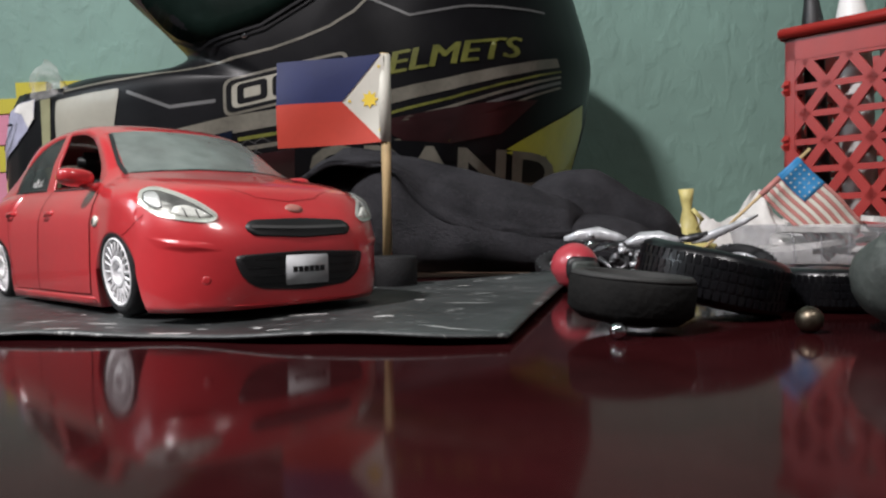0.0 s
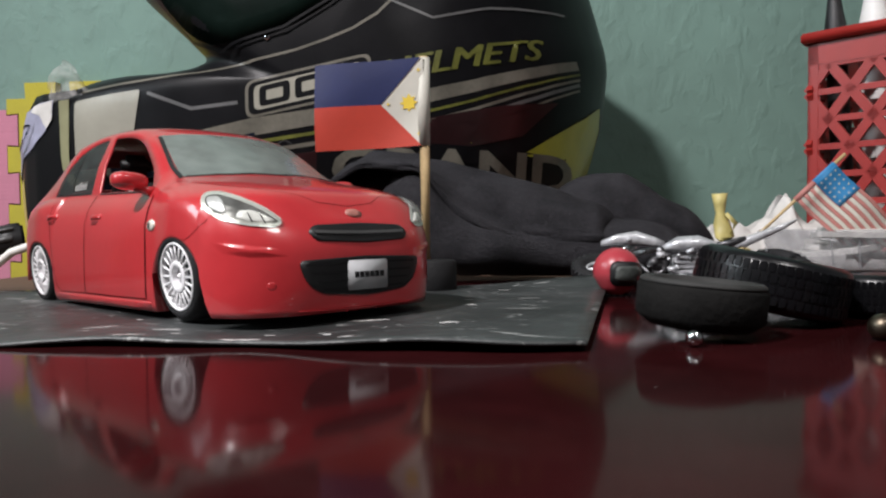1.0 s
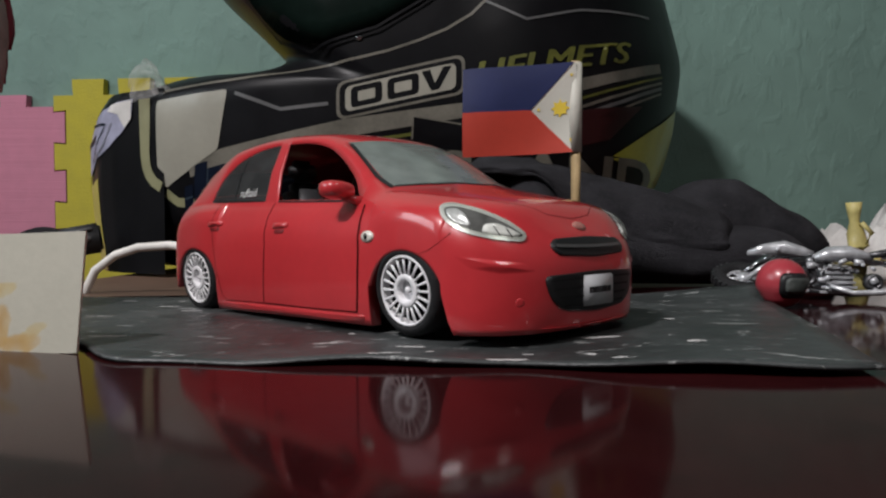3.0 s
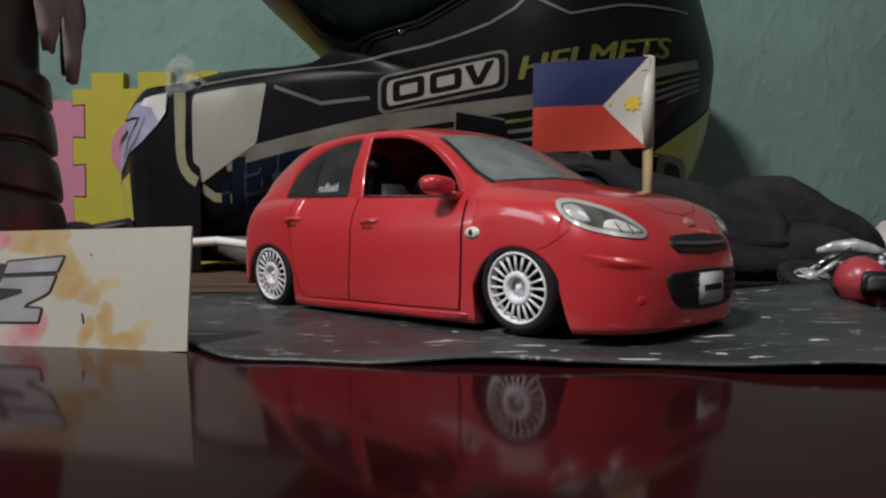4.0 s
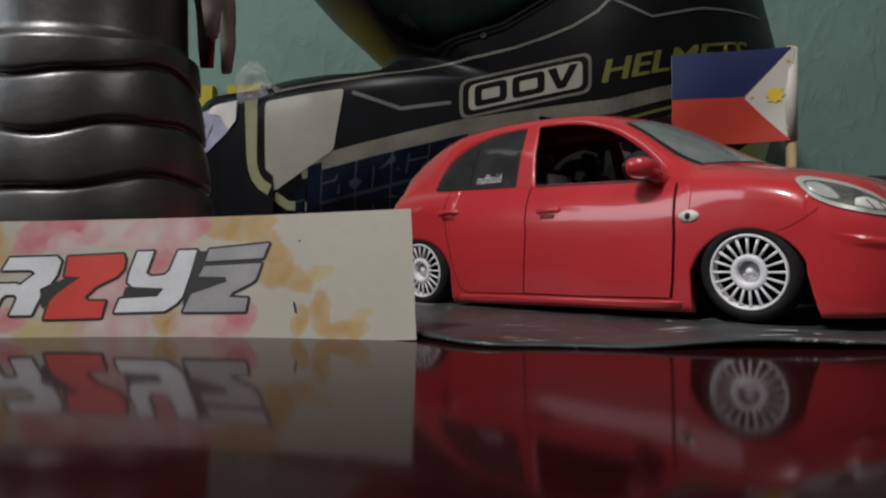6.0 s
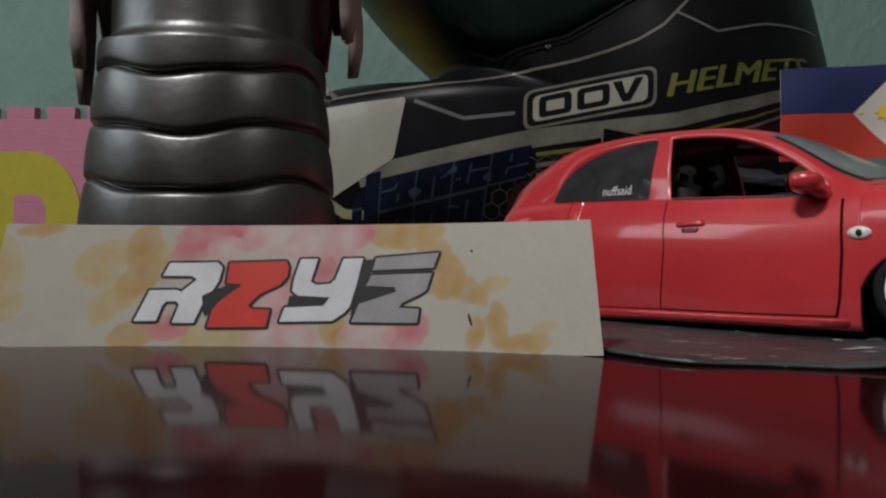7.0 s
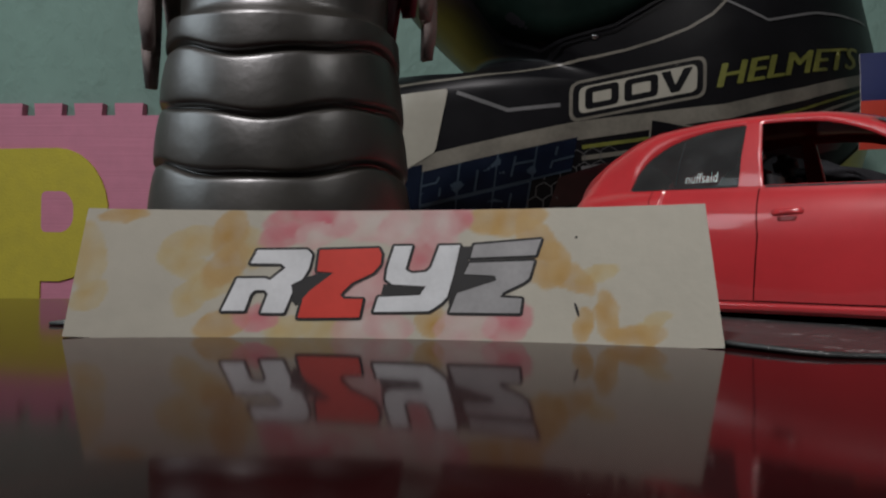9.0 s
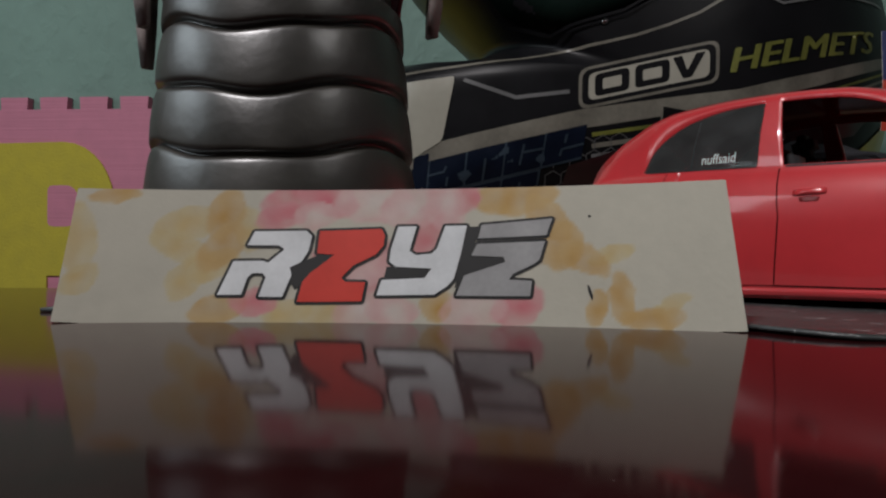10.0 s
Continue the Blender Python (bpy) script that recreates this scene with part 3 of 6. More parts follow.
def build_car():
    car = thing("model_car", pose(-0.0064, 0.3228, 0.0015, 0, -1.3, -38.46), "glossy red hatchback model car with pale multi-spoke rims on the mat", "model car")
    xs = car_stations()
    grid = []
    for x in xs:
        half = section(x)
        grid.append(half + [(a, -b, c) for a, b, c in half[-2::-1]])
    n = len(grid[0])
    rows_window = (10, 11)          # faces between the sill of the window and the roof rail, right side
    whole, shell, screen, backlight, quarter, other = (bmesh.new() for _ in range(6))
    meshes = {}

    def vert(bm, i, j):
        key = (id(bm), i, j)
        if key not in meshes:
            meshes[key] = bm.verts.new(Vector(grid[i][j]) * MM)
        return meshes[key]

    def quad(bm, i, j):
        vs = [vert(bm, i, j), vert(bm, i + 1, j), vert(bm, i + 1, j + 1), vert(bm, i, j + 1)]
        try:
            bm.faces.new(vs)
        except ValueError:
            pass

    for i in range(len(xs) - 1):
        x = (xs[i] + xs[i + 1]) / 2
        for j in range(n - 1):
            jj = min(j, n - 2 - j)
            quad(whole, i, j)
            side = jj in rows_window
            if jj >= 14 and 12.5 < x < 36:
                quad(screen, i, j)
            elif jj >= 14 and -73 < x < -64:
                quad(backlight, i, j)
            elif side and -11.5 < x < 29.8:
                pass
            elif side and -51.2 < x < -18.2:
                quad(quarter if j == jj else other, i, j)
            else:
                quad(shell, i, j)
    for bm in (whole, shell):
        for i in (0, len(xs) - 1):
            for j in range((n - 1) // 2):
                pts = [vert(bm, i, j), vert(bm, i, j + 1), vert(bm, i, n - 2 - j), vert(bm, i, n - 1 - j)]
                bm.faces.new(list(dict.fromkeys(pts)))
    bmesh.ops.recalc_face_normals(whole, faces=whole.faces)
    bmesh.ops.recalc_face_normals(shell, faces=shell.faces)
    shell.normal_update()
    if max(shell.faces, key=lambda f: f.calc_center_median().z).normal.z < 0:
        bmesh.ops.reverse_faces(shell, faces=shell.faces)
    body = part("body", shell, M_PAINT, car, "glossy red painted body", recalc=False)
    thick = body.modifiers.new("thickness", "SOLIDIFY")
    thick.thickness, thick.offset = 0.0007, -1
    part("windscreen", screen, M_SCREEN, car, "dusty clear windscreen")
    part("rear_window", backlight, M_WINDOW, car)
    for pane in (quarter, other):
        part("quarter_window", pane, M_WINDOW, car, "dark rear side window")

    right = Skin(whole, (0, -0.08, 0), (1, 0, 0), (0, 0, 1), (0, 1, 0))
    left = Skin(whole, (0, 0.08, 0), (1, 0, 0), (0, 0, 1), (0, -1, 0))
    front = Skin(whole, (0.13, 0, 0), (0, 1, 0), (0, 0, 1), (-1, 0, 0))
    above = Skin(whole, (0, 0, 0.12), (1, 0, 0), (0, 1, 0), (0, 0, -1))

    def mm(pts):
        return [(a * MM, b * MM) for a, b in pts]

    # shut lines of the doors
    for skin in (right, left):
        for line in (((-12.4, 35.0), (-11.3, 22), (-12.6, 4.6), (10, 4.4), (32.2, 4.6)), ((32.2, 4.6), (33.0, 9), (33.6, 20), (33.2, 32.8)),
                     ((-12.6, 4.6), (-34, 4.4), (-36.8, 6), (-39.5, 13), (-41.5, 21), (-42.8, 28), (-43.6, 36))):
            bm = bmesh.new()
            band(bm, skin, mm(line), (0.7 if line[0][0] > 30 else 0.34 if line[0][0] > -12.5 else 0.2) * MM, 0.11 * MM, 0.8 * MM)
            part("shut_line", bm, M_SEAM, car)
        # rear pane has black trim; the door strip only paints a dark edge
        for line in (((-11.0, 35.5), (10, 34.7), (29, 34.0)), ((-18.4, 36.0), (-35, 36.5), (-50.5, 36.9))):
            bm = bmesh.new()
            band(bm, skin, mm(line), 0.5 * MM, 0.12 * MM, 1.5 * MM)
            part("window_trim", bm, M_BLACK, car)
    # ledge along the sill
    for skin in (right, left):
        bm = bmesh.new()
        patch(bm, skin, mm(rounded([(-38.0, 1.7), (34.5, 1.7), (35.5, 3.9), (-37.0, 3.9)], 0.8, 3)), 0.05 * MM, 3, 0.35 * MM, 2.0 * MM)
        part("sill_ledge", bm, M_PAINT, car)
    # door handles
    for sgn, skin in ((-1, right), (1, left)):
        for hx, hz in ((-4.0, 28.0), (-41.4, 29.2)):
            bm = bmesh.new()
            patch(bm, skin, mm(rounded([(hx - 4, hz - 0.9), (hx + 4, hz - 0.7), (hx + 4, hz + 0.9), (hx - 4, hz + 0.8)], 0.8)), 0.2 * MM, 3, 0.7 * MM)
            part("door_handle", bm, M_PAINT, car)
            # shade of the finger recess, painted as a flat darker red patch
            bm = bmesh.new()
            patch(bm, skin, mm(rounded([(hx - 2.2, hz - 2.4), (hx + 2.2, hz - 2.4), (hx + 2.6, hz - 1.1), (hx - 2.6, hz - 1.1)], 0.8)), 0.06 * MM, 2)
            part("handle_recess", bm, M_CUP, car)
        # side repeater lamp
        bm = bmesh.new()
        patch(bm, skin, mm([(37.3 + 2.6 * math.cos(a / 8 * math.pi), 24.4 + 1.55 * math.sin(a / 8 * math.pi)) for a in range(16)]), 0.2 * MM, 3, 0.5 * MM)
        rep = part("side_indicator", bm, M_REPEATER, car, "small cream oval side indicator")
        bm = bmesh.new()
        patch(bm, skin, mm([(37.3 + 0.7 * math.cos(a / 5 * math.pi), 24.4 + 0.75 * math.sin(a / 5 * math.pi)) for a in range(10)]), 0.75 * MM, 2)
        part("bulb", bm, M_BUCKET, rep)
        # mirror
        bm = bmesh.new()
        bmesh.ops.create_uvsphere(bm, u_segments=20, v_segments=12, radius=1.0)
        for v in bm.verts:
            v.co = Vector([math.copysign(abs(c) ** 0.72, c) for c in v.co])
            v.co = Vector((25.2 + v.co.x * (4.8 if v.co.x > 0 else 2.6), sgn * 36.0 + v.co.y * 4.8, 36.9 + v.co.z * 2.5 + 0.4 * v.co.y * sgn)) * MM
        mir = part("door_mirror", bm, M_PAINT, car)
        bm = bmesh.new()
        tube(bm, [Vector(p) * MM for p in ((29.5, sgn * 30.5, 33.8), (28.6, sgn * 32.6, 34.2), (27.2, sgn * 35.0, 35.4))], [0.0016, 0.0013, 0.0014], 10)
        part("mirror_stalk", bm, M_PAINT, mir)
        bm = bmesh.new()
        lathe(bm, [(2.6 * MM, 0), (2.6 * MM, 0.2 * MM)], 20, pose(22.45 * MM, sgn * 36.0 * MM, 37.0 * MM, 0, -90, 0) @ Matrix.Diagonal((0.95, 1.45, 1, 1)))
        part("mirror_glass", bm, M_BUCKET, mir)

    # seam between wing and bumper
    for skin in (right, left):
        bm = bmesh.new()
        band(bm, skin, mm([(57.4, 20.2), (59.8, 20.8), (63.0, 22.6), (65.0, 24.2), (65.6, 25.0)]), 0.13 * MM, 0.06 * MM, 0.6 * MM)
        part("shut_line", bm, M_SEAM, car)
    # headlamps, thrown on at a slant
    for sgn in (-1, 1):
        slant = Skin(whole, (0.13, sgn * 0.075, 0), (-0.5 * sgn, 0.866, 0), (0, 0, 1), (-0.866, -0.5 * sgn, 0))
        base = Vector((0.13, sgn * 0.075, 0))
        axis = slant.right

        def spot(x, y, z):
            d = Vector((x, y, 0)) * MM - base
            return (d.dot(axis), z * MM)
        ring = [spot(57.5, sgn * 30.5, 31.0), spot(58.2, sgn * 31.0, 28.2), spot(63, sgn * 29.6, 25.2), spot(69, sgn * 25.8, 23.6), spot(74.6, sgn * 21.4, 23.0), spot(75.8, sgn * 20.4, 24.0), spot(72, sgn * 22.4, 26.9), spot(66.4, sgn * 25.8, 29.8), spot(61, sgn * 29, 31.6)]
        ring = rounded(ring, 3 * MM, 4)
        bm = bmesh.new()
        patch(bm, slant, ring, 0.1 * MM, 4, 0.0)
        lamp = part("headlamp", bm, M_BUCKET, car, "grey headlamp with clear lens")
        bm = bmesh.new()
        for p, q in zip(ring, ring[1:] + ring[:1]):
            band(bm, slant, [p, q], 1.0 * MM, 0.4 * MM, 1 * MM)
        part("lamp_surround", bm, M_LAMPRIM, lamp, "satin grey lamp rim")
        bm = bmesh.new()
        patch(bm, slant, ring, 0.9 * MM, 5, 0.8 * MM)
        part("lens", bm, M_LENS, lamp)
        # the reflector's glint is painted in as a flat white patch
        bm = bmesh.new()
        patch(bm, slant, rounded([spot(66.4, sgn * 27.2, 25.0), spot(69.5, sgn * 25.3, 24.2), spot(73.4, sgn * 22.2, 23.7), spot(74.7, sgn * 21.1, 24.1), spot(72.2, sgn * 22.8, 25.7), spot(69.4, sgn * 24.7, 26.9), spot(67.0, sgn * 26.6, 26.7)], 0.6 * MM, 3), 0.35 * MM, 3, 0.15 * MM)
        part("reflector", bm, M_BOWL, lamp, "reflector with its glint painted white")
        bm = bmesh.new()
        patch(bm, slant, rounded([spot(58.8, sgn * 30.6, 30.4), spot(59.4, sgn * 30.4, 28.2), spot(62.2, sgn * 29.3, 26.6), spot(64.4, sgn * 28.2, 26.3), spot(63.4, sgn * 28.4, 28.8), spot(61.4, sgn * 28.9, 30.8)], 1.2 * MM, 3), 0.3 * MM, 4, -0.15 * MM)
        part("reflector", bm, M_SILVER, lamp, "dull silver reflector")
        for x, y, z in ((70.2, 24.9, 23.9), (72.6, 23.0, 23.5)):
            bm = bmesh.new()
            band(bm, slant, [spot(x, sgn * y, z), spot(x - 1.4, sgn * (y + 0.4), z + 2.2)], 0.35 * MM, 0.62 * MM, 0.5 * MM)
            part("reflector_rib", bm, M_BUCKET, lamp)
        bm = bmesh.new()
        patch(bm, slant, rounded([spot(63, sgn * 32.8, 19.7), spot(72, sgn * 29.4, 19.0), spot(78.8, sgn * 23.4, 17.7), spot(80.4, sgn * 21.2, 15.8), spot(75, sgn * 28, 15.4), spot(68.8, sgn * 32.4, 16.8)], 1.0 * MM, 4), 0.02 * MM, 8, 0.5 * MM, 1.2 * MM, rim=False, soft=2)
        part("bumper_fold", bm, M_PAINT, car)

    # upper and lower grilles, plate, badge, fog lamps
    upper = rounded([(-15.8, 21.4), (-14.0, 19.3), (0.6, 18.6), (15.2, 19.3), (17.0, 21.4), (14.8, 23.1), (0.6, 23.6), (-13.6, 23.1)], 2.0, 3)
    bm = bmesh.new()
    patch(bm, front, mm(upper), 0.32 * MM, 8, step=1.2 * MM)
    grille = part("upper_grille", bm, M_BLACK, car, "black upper grille slot")
    bm = bmesh.new()
    band(bm, front, mm([(-14.0, 21.3), (-8, 21.1), (0, 21.0), (8, 21.1), (14.8, 21.3)]), 0.7 * MM, 0.75 * MM, 1.0 * MM)
    part("grille_bar", bm, M_DULLBAR, grille)
    lower = rounded([(-19.4, 14.6), (-17.2, 9.0), (-13, 6.2), (0.6, 5.2), (14, 6.2), (18.4, 9.0), (20.6, 14.6), (0.6, 15.3)], 2.2, 3)
    bm = bmesh.new()
    patch(bm, front, mm(lower), 0.32 * MM, 9, step=1.2 * MM)
    intake = part("lower_grille", bm, M_BLACK, car, "black lower grille with bars")
    for k in range(4):
        bm = bmesh.new()
        w = 17.5 - k * 1.5
        band(bm, front, mm([(-w, 13.4 - k * 2), (0, 13.7 - k * 2.2), (w, 13.4 - k * 2)]), 0.5 * MM, 0.55 * MM, 1.2 * MM)
        part("grille_bar", bm, M_TYRE, intake)
    bm = bmesh.new()
    px = front.put(0, 11.4 * MM, 0)[0] + 0.0006
    box(bm, (px - 0.0012, -5.8 * MM, 6.7 * MM), (px + 0.0003, 7.0 * MM, 14.2 * MM), 0.0003)
    plate = part("number_plate", bm, M_PLATE, car, "pale grey number plate with dark bars")
    bm = bmesh.new()
    for k in range(6):
        box(bm, (px + 0.0003, (-4.1 + k * 1.65) * MM, 9.8 * MM), (px + 0.00045, (-2.75 + k * 1.65) * MM, 11.3 * MM))
    part("plate_mark", bm, M_BLACK, plate, smooth=False)
    bm = bmesh.new()
    patch(bm, front, mm([(0.6 + 2.6 * math.cos(a * math.pi / 10), 26.2 + 1.1 * math.sin(a * math.pi / 10)) for a in range(20)]), 0.25 * MM, 2, 0.3 * MM)
    part("badge", bm, M_BADGE, car, "worn round badge")
    for sgn in (-1, 1):
        bm = bmesh.new()
        patch(bm, front, mm([(sgn * 25 + 1.0 * math.cos(a * math.pi / 8), 8.8 + 1.0 * math.sin(a * math.pi / 8)) for a in range(16)]), 0.02 * MM, 3, 0.05 * MM)
        part("fog_lamp", bm, M_PAINT, car)
    # bonnet shut line
    bm = bmesh.new()
    band(bm, above, mm([(38, -29.4), (52, -28.4), (62, -25.5), (70, -18.5), (74.8, -9), (75.8, 0), (74.8, 9), (70, 18.5), (62, 25.5), (52, 28.4), (38, 29.4)]), 0.13 * MM, 0.04 * MM, 1.5 * MM)
    part("shut_line", bm, M_SEAM, car)
    # wipers and the black edge of the windscreen
    bm = bmesh.new()
    band(bm, above, mm([(37.0, -27), (42.6, -16), (45.4, 0), (42.6, 16), (37.0, 27)]), 1.4 * MM, 0.1 * MM, 2 * MM)
    part("cowl_trim", bm, M_BLACK, car)
    for sgn in (-1, 1):
        bm = bmesh.new()
        band(bm, above, mm([(14.5, sgn * 21.8), (22, sgn * 23.8), (30, sgn * 25.6), (37, sgn * 26.4)]), 1.1 * MM, 0.12 * MM, 2 * MM)
        part("screen_edge", bm, M_BLACK, car)
    # window lettering
    bm = bmesh.new()
    letters(bm, "nuffsaid", lambda u, v, w: right.put(-33.8 * MM + u * 0.80, 37.8 * MM + v, 0.15 * MM), 4.0 * MM, fine=1.2 * MM)
    part("window_sticker", bm, M_WHITE, car, "white lettering on the rear side window")

    # thin bar that divides the rear side window
    for skin in (right, left):
        bm = bmesh.new()
        band(bm, skin, mm([(-36.6, 37.4), (-36.2, 44), (-35.6, 50.6)]), 0.5 * MM, 0.14 * MM, 1.5 * MM)
        part("window_bar", bm, M_BLACK, car)
    # inside: tub, seats, wheel
    bm = bmesh.new()
    box(bm, (-0.072, -0.0215, 0.003), (0.072, 0.0215, 0.0105), 0.002)
    box(bm, (-0.036, -0.031, 0.003), (0.036, 0.031, 0.0105), 0.001)
    box(bm, (0.034, -0.0205, 0.010), (0.043, 0.0205, 0.033), 0.002)
    part("chassis", bm, M_BLACK, car)
    bm = bmesh.new()
    box(bm, (0.020, -0.0255, 0.022), (0.034, 0.0255, 0.0325), 0.003)
    part("dashboard", bm, M_BLACK, car)
    for y in (-0.0145, 0.0145):
        bm = bmesh.new()
        box(bm, (-0.012, y - 0.009, 0.0100), (0.010, y + 0.009, 0.0185), 0.003)
        box(bm, (-0.0045, y - 0.009, 0.0), (0.0045, y + 0.009, 0.026), 0.003, pose(-0.012, 0, 0.0165, 0, -14, 0))
        box(bm, (-0.003, y - 0.005, 0.027), (0.003, y + 0.005, 0.034), 0.002, pose(-0.013, 0, 0.0165, 0, -14, 0))
        part("seat", bm, M_SEAT, car, "black bucket seat")
    bm = bmesh.new()
    box(bm, (-0.050, -0.026, 0.0100), (-0.028, 0.026, 0.0185), 0.003)
    box(bm, (-0.056, -0.026, 0.0100), (-0.047, 0.026, 0.038), 0.003)
    part("rear_bench", bm, M_SEAT, car)
    bm = bmesh.new()
    ring = [Vector((0.0, 0.0075 * math.cos(a * math.pi / 10), 0.0075 * math.sin(a * math.pi / 10))) for a in range(21)]
    tube(bm, ring, 0.0008, 6)
    part("steering_wheel", bm, M_BLACK, car, m=pose(0.016, 0.0145, 0.031, 0, -25, 0))

    # wheels
    def wheel(x, y, sgn, camber, steer):
        hub = new("wheel")
        hub.empty_display_size = 0.005
        hub.parent = car
        hub.matrix_basis = pose(x * MM, y * MM, HUB * MM, 0, 0, steer) @ pose(0, 0, 0, camber * sgn * -1, 0, 0)
        turn = pose(0, 0, 0, -90 * sgn, 0, 0)      # local z of the lathe points outwards
        bm = bmesh.new()
        lathe(bm, [(RW * MM, -0.009), (10.6 * MM, -0.0092), (11.4 * MM, -0.0083), (RT * MM, -0.0065), (RT * MM, -0.0022), (11.3 * MM, -0.0007), (10.5 * MM, 0.0001), (9.6 * MM, 0.0005), (9.0 * MM, 0.0002), (8.7 * MM, -0.0006), (8.5 * MM, -0.009)], 48, turn)
        part("tyre", bm, M_TYRE, hub)
        bm = bmesh.new()
        lathe(bm, [(8.75 * MM, -0.0012), (8.8 * MM, 0.0001), (8.45 * MM, 0.0004), (8.12 * MM, 0.0000), (8.0 * MM, -0.0008), (7.9 * MM, -0.0022)], 48, turn, shut=False)
        lathe(bm, [(4.1 * MM, -0.0010), (4.1 * MM, -0.0001), (3.95 * MM, 0.0001), (2.75 * MM, 0.0001), (2.6 * MM, -0.0002), (2.5 * MM, -0.0022)], 32, turn, shut=False)
        for k in range(20):
            a = 2 * math.pi * k / 20
            sp = bmesh.new()
            box(sp, (3.7 * MM, -0.00025, -0.0006), (8.2 * MM, 0.00025, -0.0001), 0.00006)
            for v in sp.verts:
                v.co.y *= 0.85 + 0.5 * (v.co.x / MM - 3.6) / 4.8
            bmesh.ops.transform(sp, matrix=turn @ pose(0, 0, 0, 0, 0, math.degrees(a)), verts=sp.verts)
            tmp = bpy.data.meshes.new("spoke")
            sp.to_mesh(tmp)
            sp.free()
            bm.from_mesh(tmp)
            bpy.data.meshes.remove(tmp)
        part("rim", bm, M_RIM, hub, "pale grey twenty-spoke rim")
        bm = bmesh.new()
        lathe(bm, [(2.6 * MM, -0.0016), (2.5 * MM, -0.0023), (0.9 * MM, -0.0025), (0.0001 * MM, -0.0025)], 28, turn)
        part("hub_recess", bm, M_SILVER, hub, "dull silver hub recess")
        bm = bmesh.new()
        lathe(bm, [(0.95 * MM, -0.0034), (0.95 * MM, -0.0009), (0.7 * MM, -0.0005), (0.0001 * MM, -0.0004)], 20, turn)
        part("hub_cap", bm, M_RIM, hub)
        for k in range(4):
            a = k * math.pi / 2 + 0.5
            bm = bmesh.new()
            lathe(bm, [(0.34 * MM, -0.0033), (0.34 * MM, -0.0016), (0.2 * MM, -0.0014), (0.0001 * MM, -0.0014)], 8, turn @ pose(1.75 * MM * math.cos(a), 1.75 * MM * math.sin(a), 0))
            part("wheel_bolt", bm, M_SILVER, hub)
        # black disc close behind the spokes paints the shade in their gaps
        bm = bmesh.new()
        lathe(bm, [(7.85 * MM, -0.0021), (2.7 * MM, -0.0021), (2.5 * MM, -0.0032), (0.0001 * MM, -0.0032)], 32, turn)
        part("brake_disc", bm, M_GAP, hub)

    for x in (AXF, AXR):
        for sgn in (-1, 1):
            wheel(x, sgn * 35.2, sgn, 5, 0)
    whole.free()
    return car


build_car()


# ---- the helmet behind the car ----
HELMET = rounded([(-0.21, -0.004), (-0.243, -0.004), (-0.256, 0.03), (-0.263, 0.058), (-0.266, 0.095), (-0.262, 0.112), (-0.240, 0.125), (-0.216, 0.1308), (-0.197, 0.1315), (-0.175, 0.1330), (-0.145, 0.1375), (-0.128, 0.1450), (-0.150, 0.1675), (-0.178, 0.193), (-0.20, 0.22), (-0.20, 0.25), (-0.13, 0.29), (-0.03, 0.305), (0.08, 0.285), (0.15, 0.225), (0.172, 0.155), (0.166, 0.105), (0.152, 0.06), (0.125, 0.015), (0.08, -0.006), (-0.1, -0.006)], 0.012, 4)


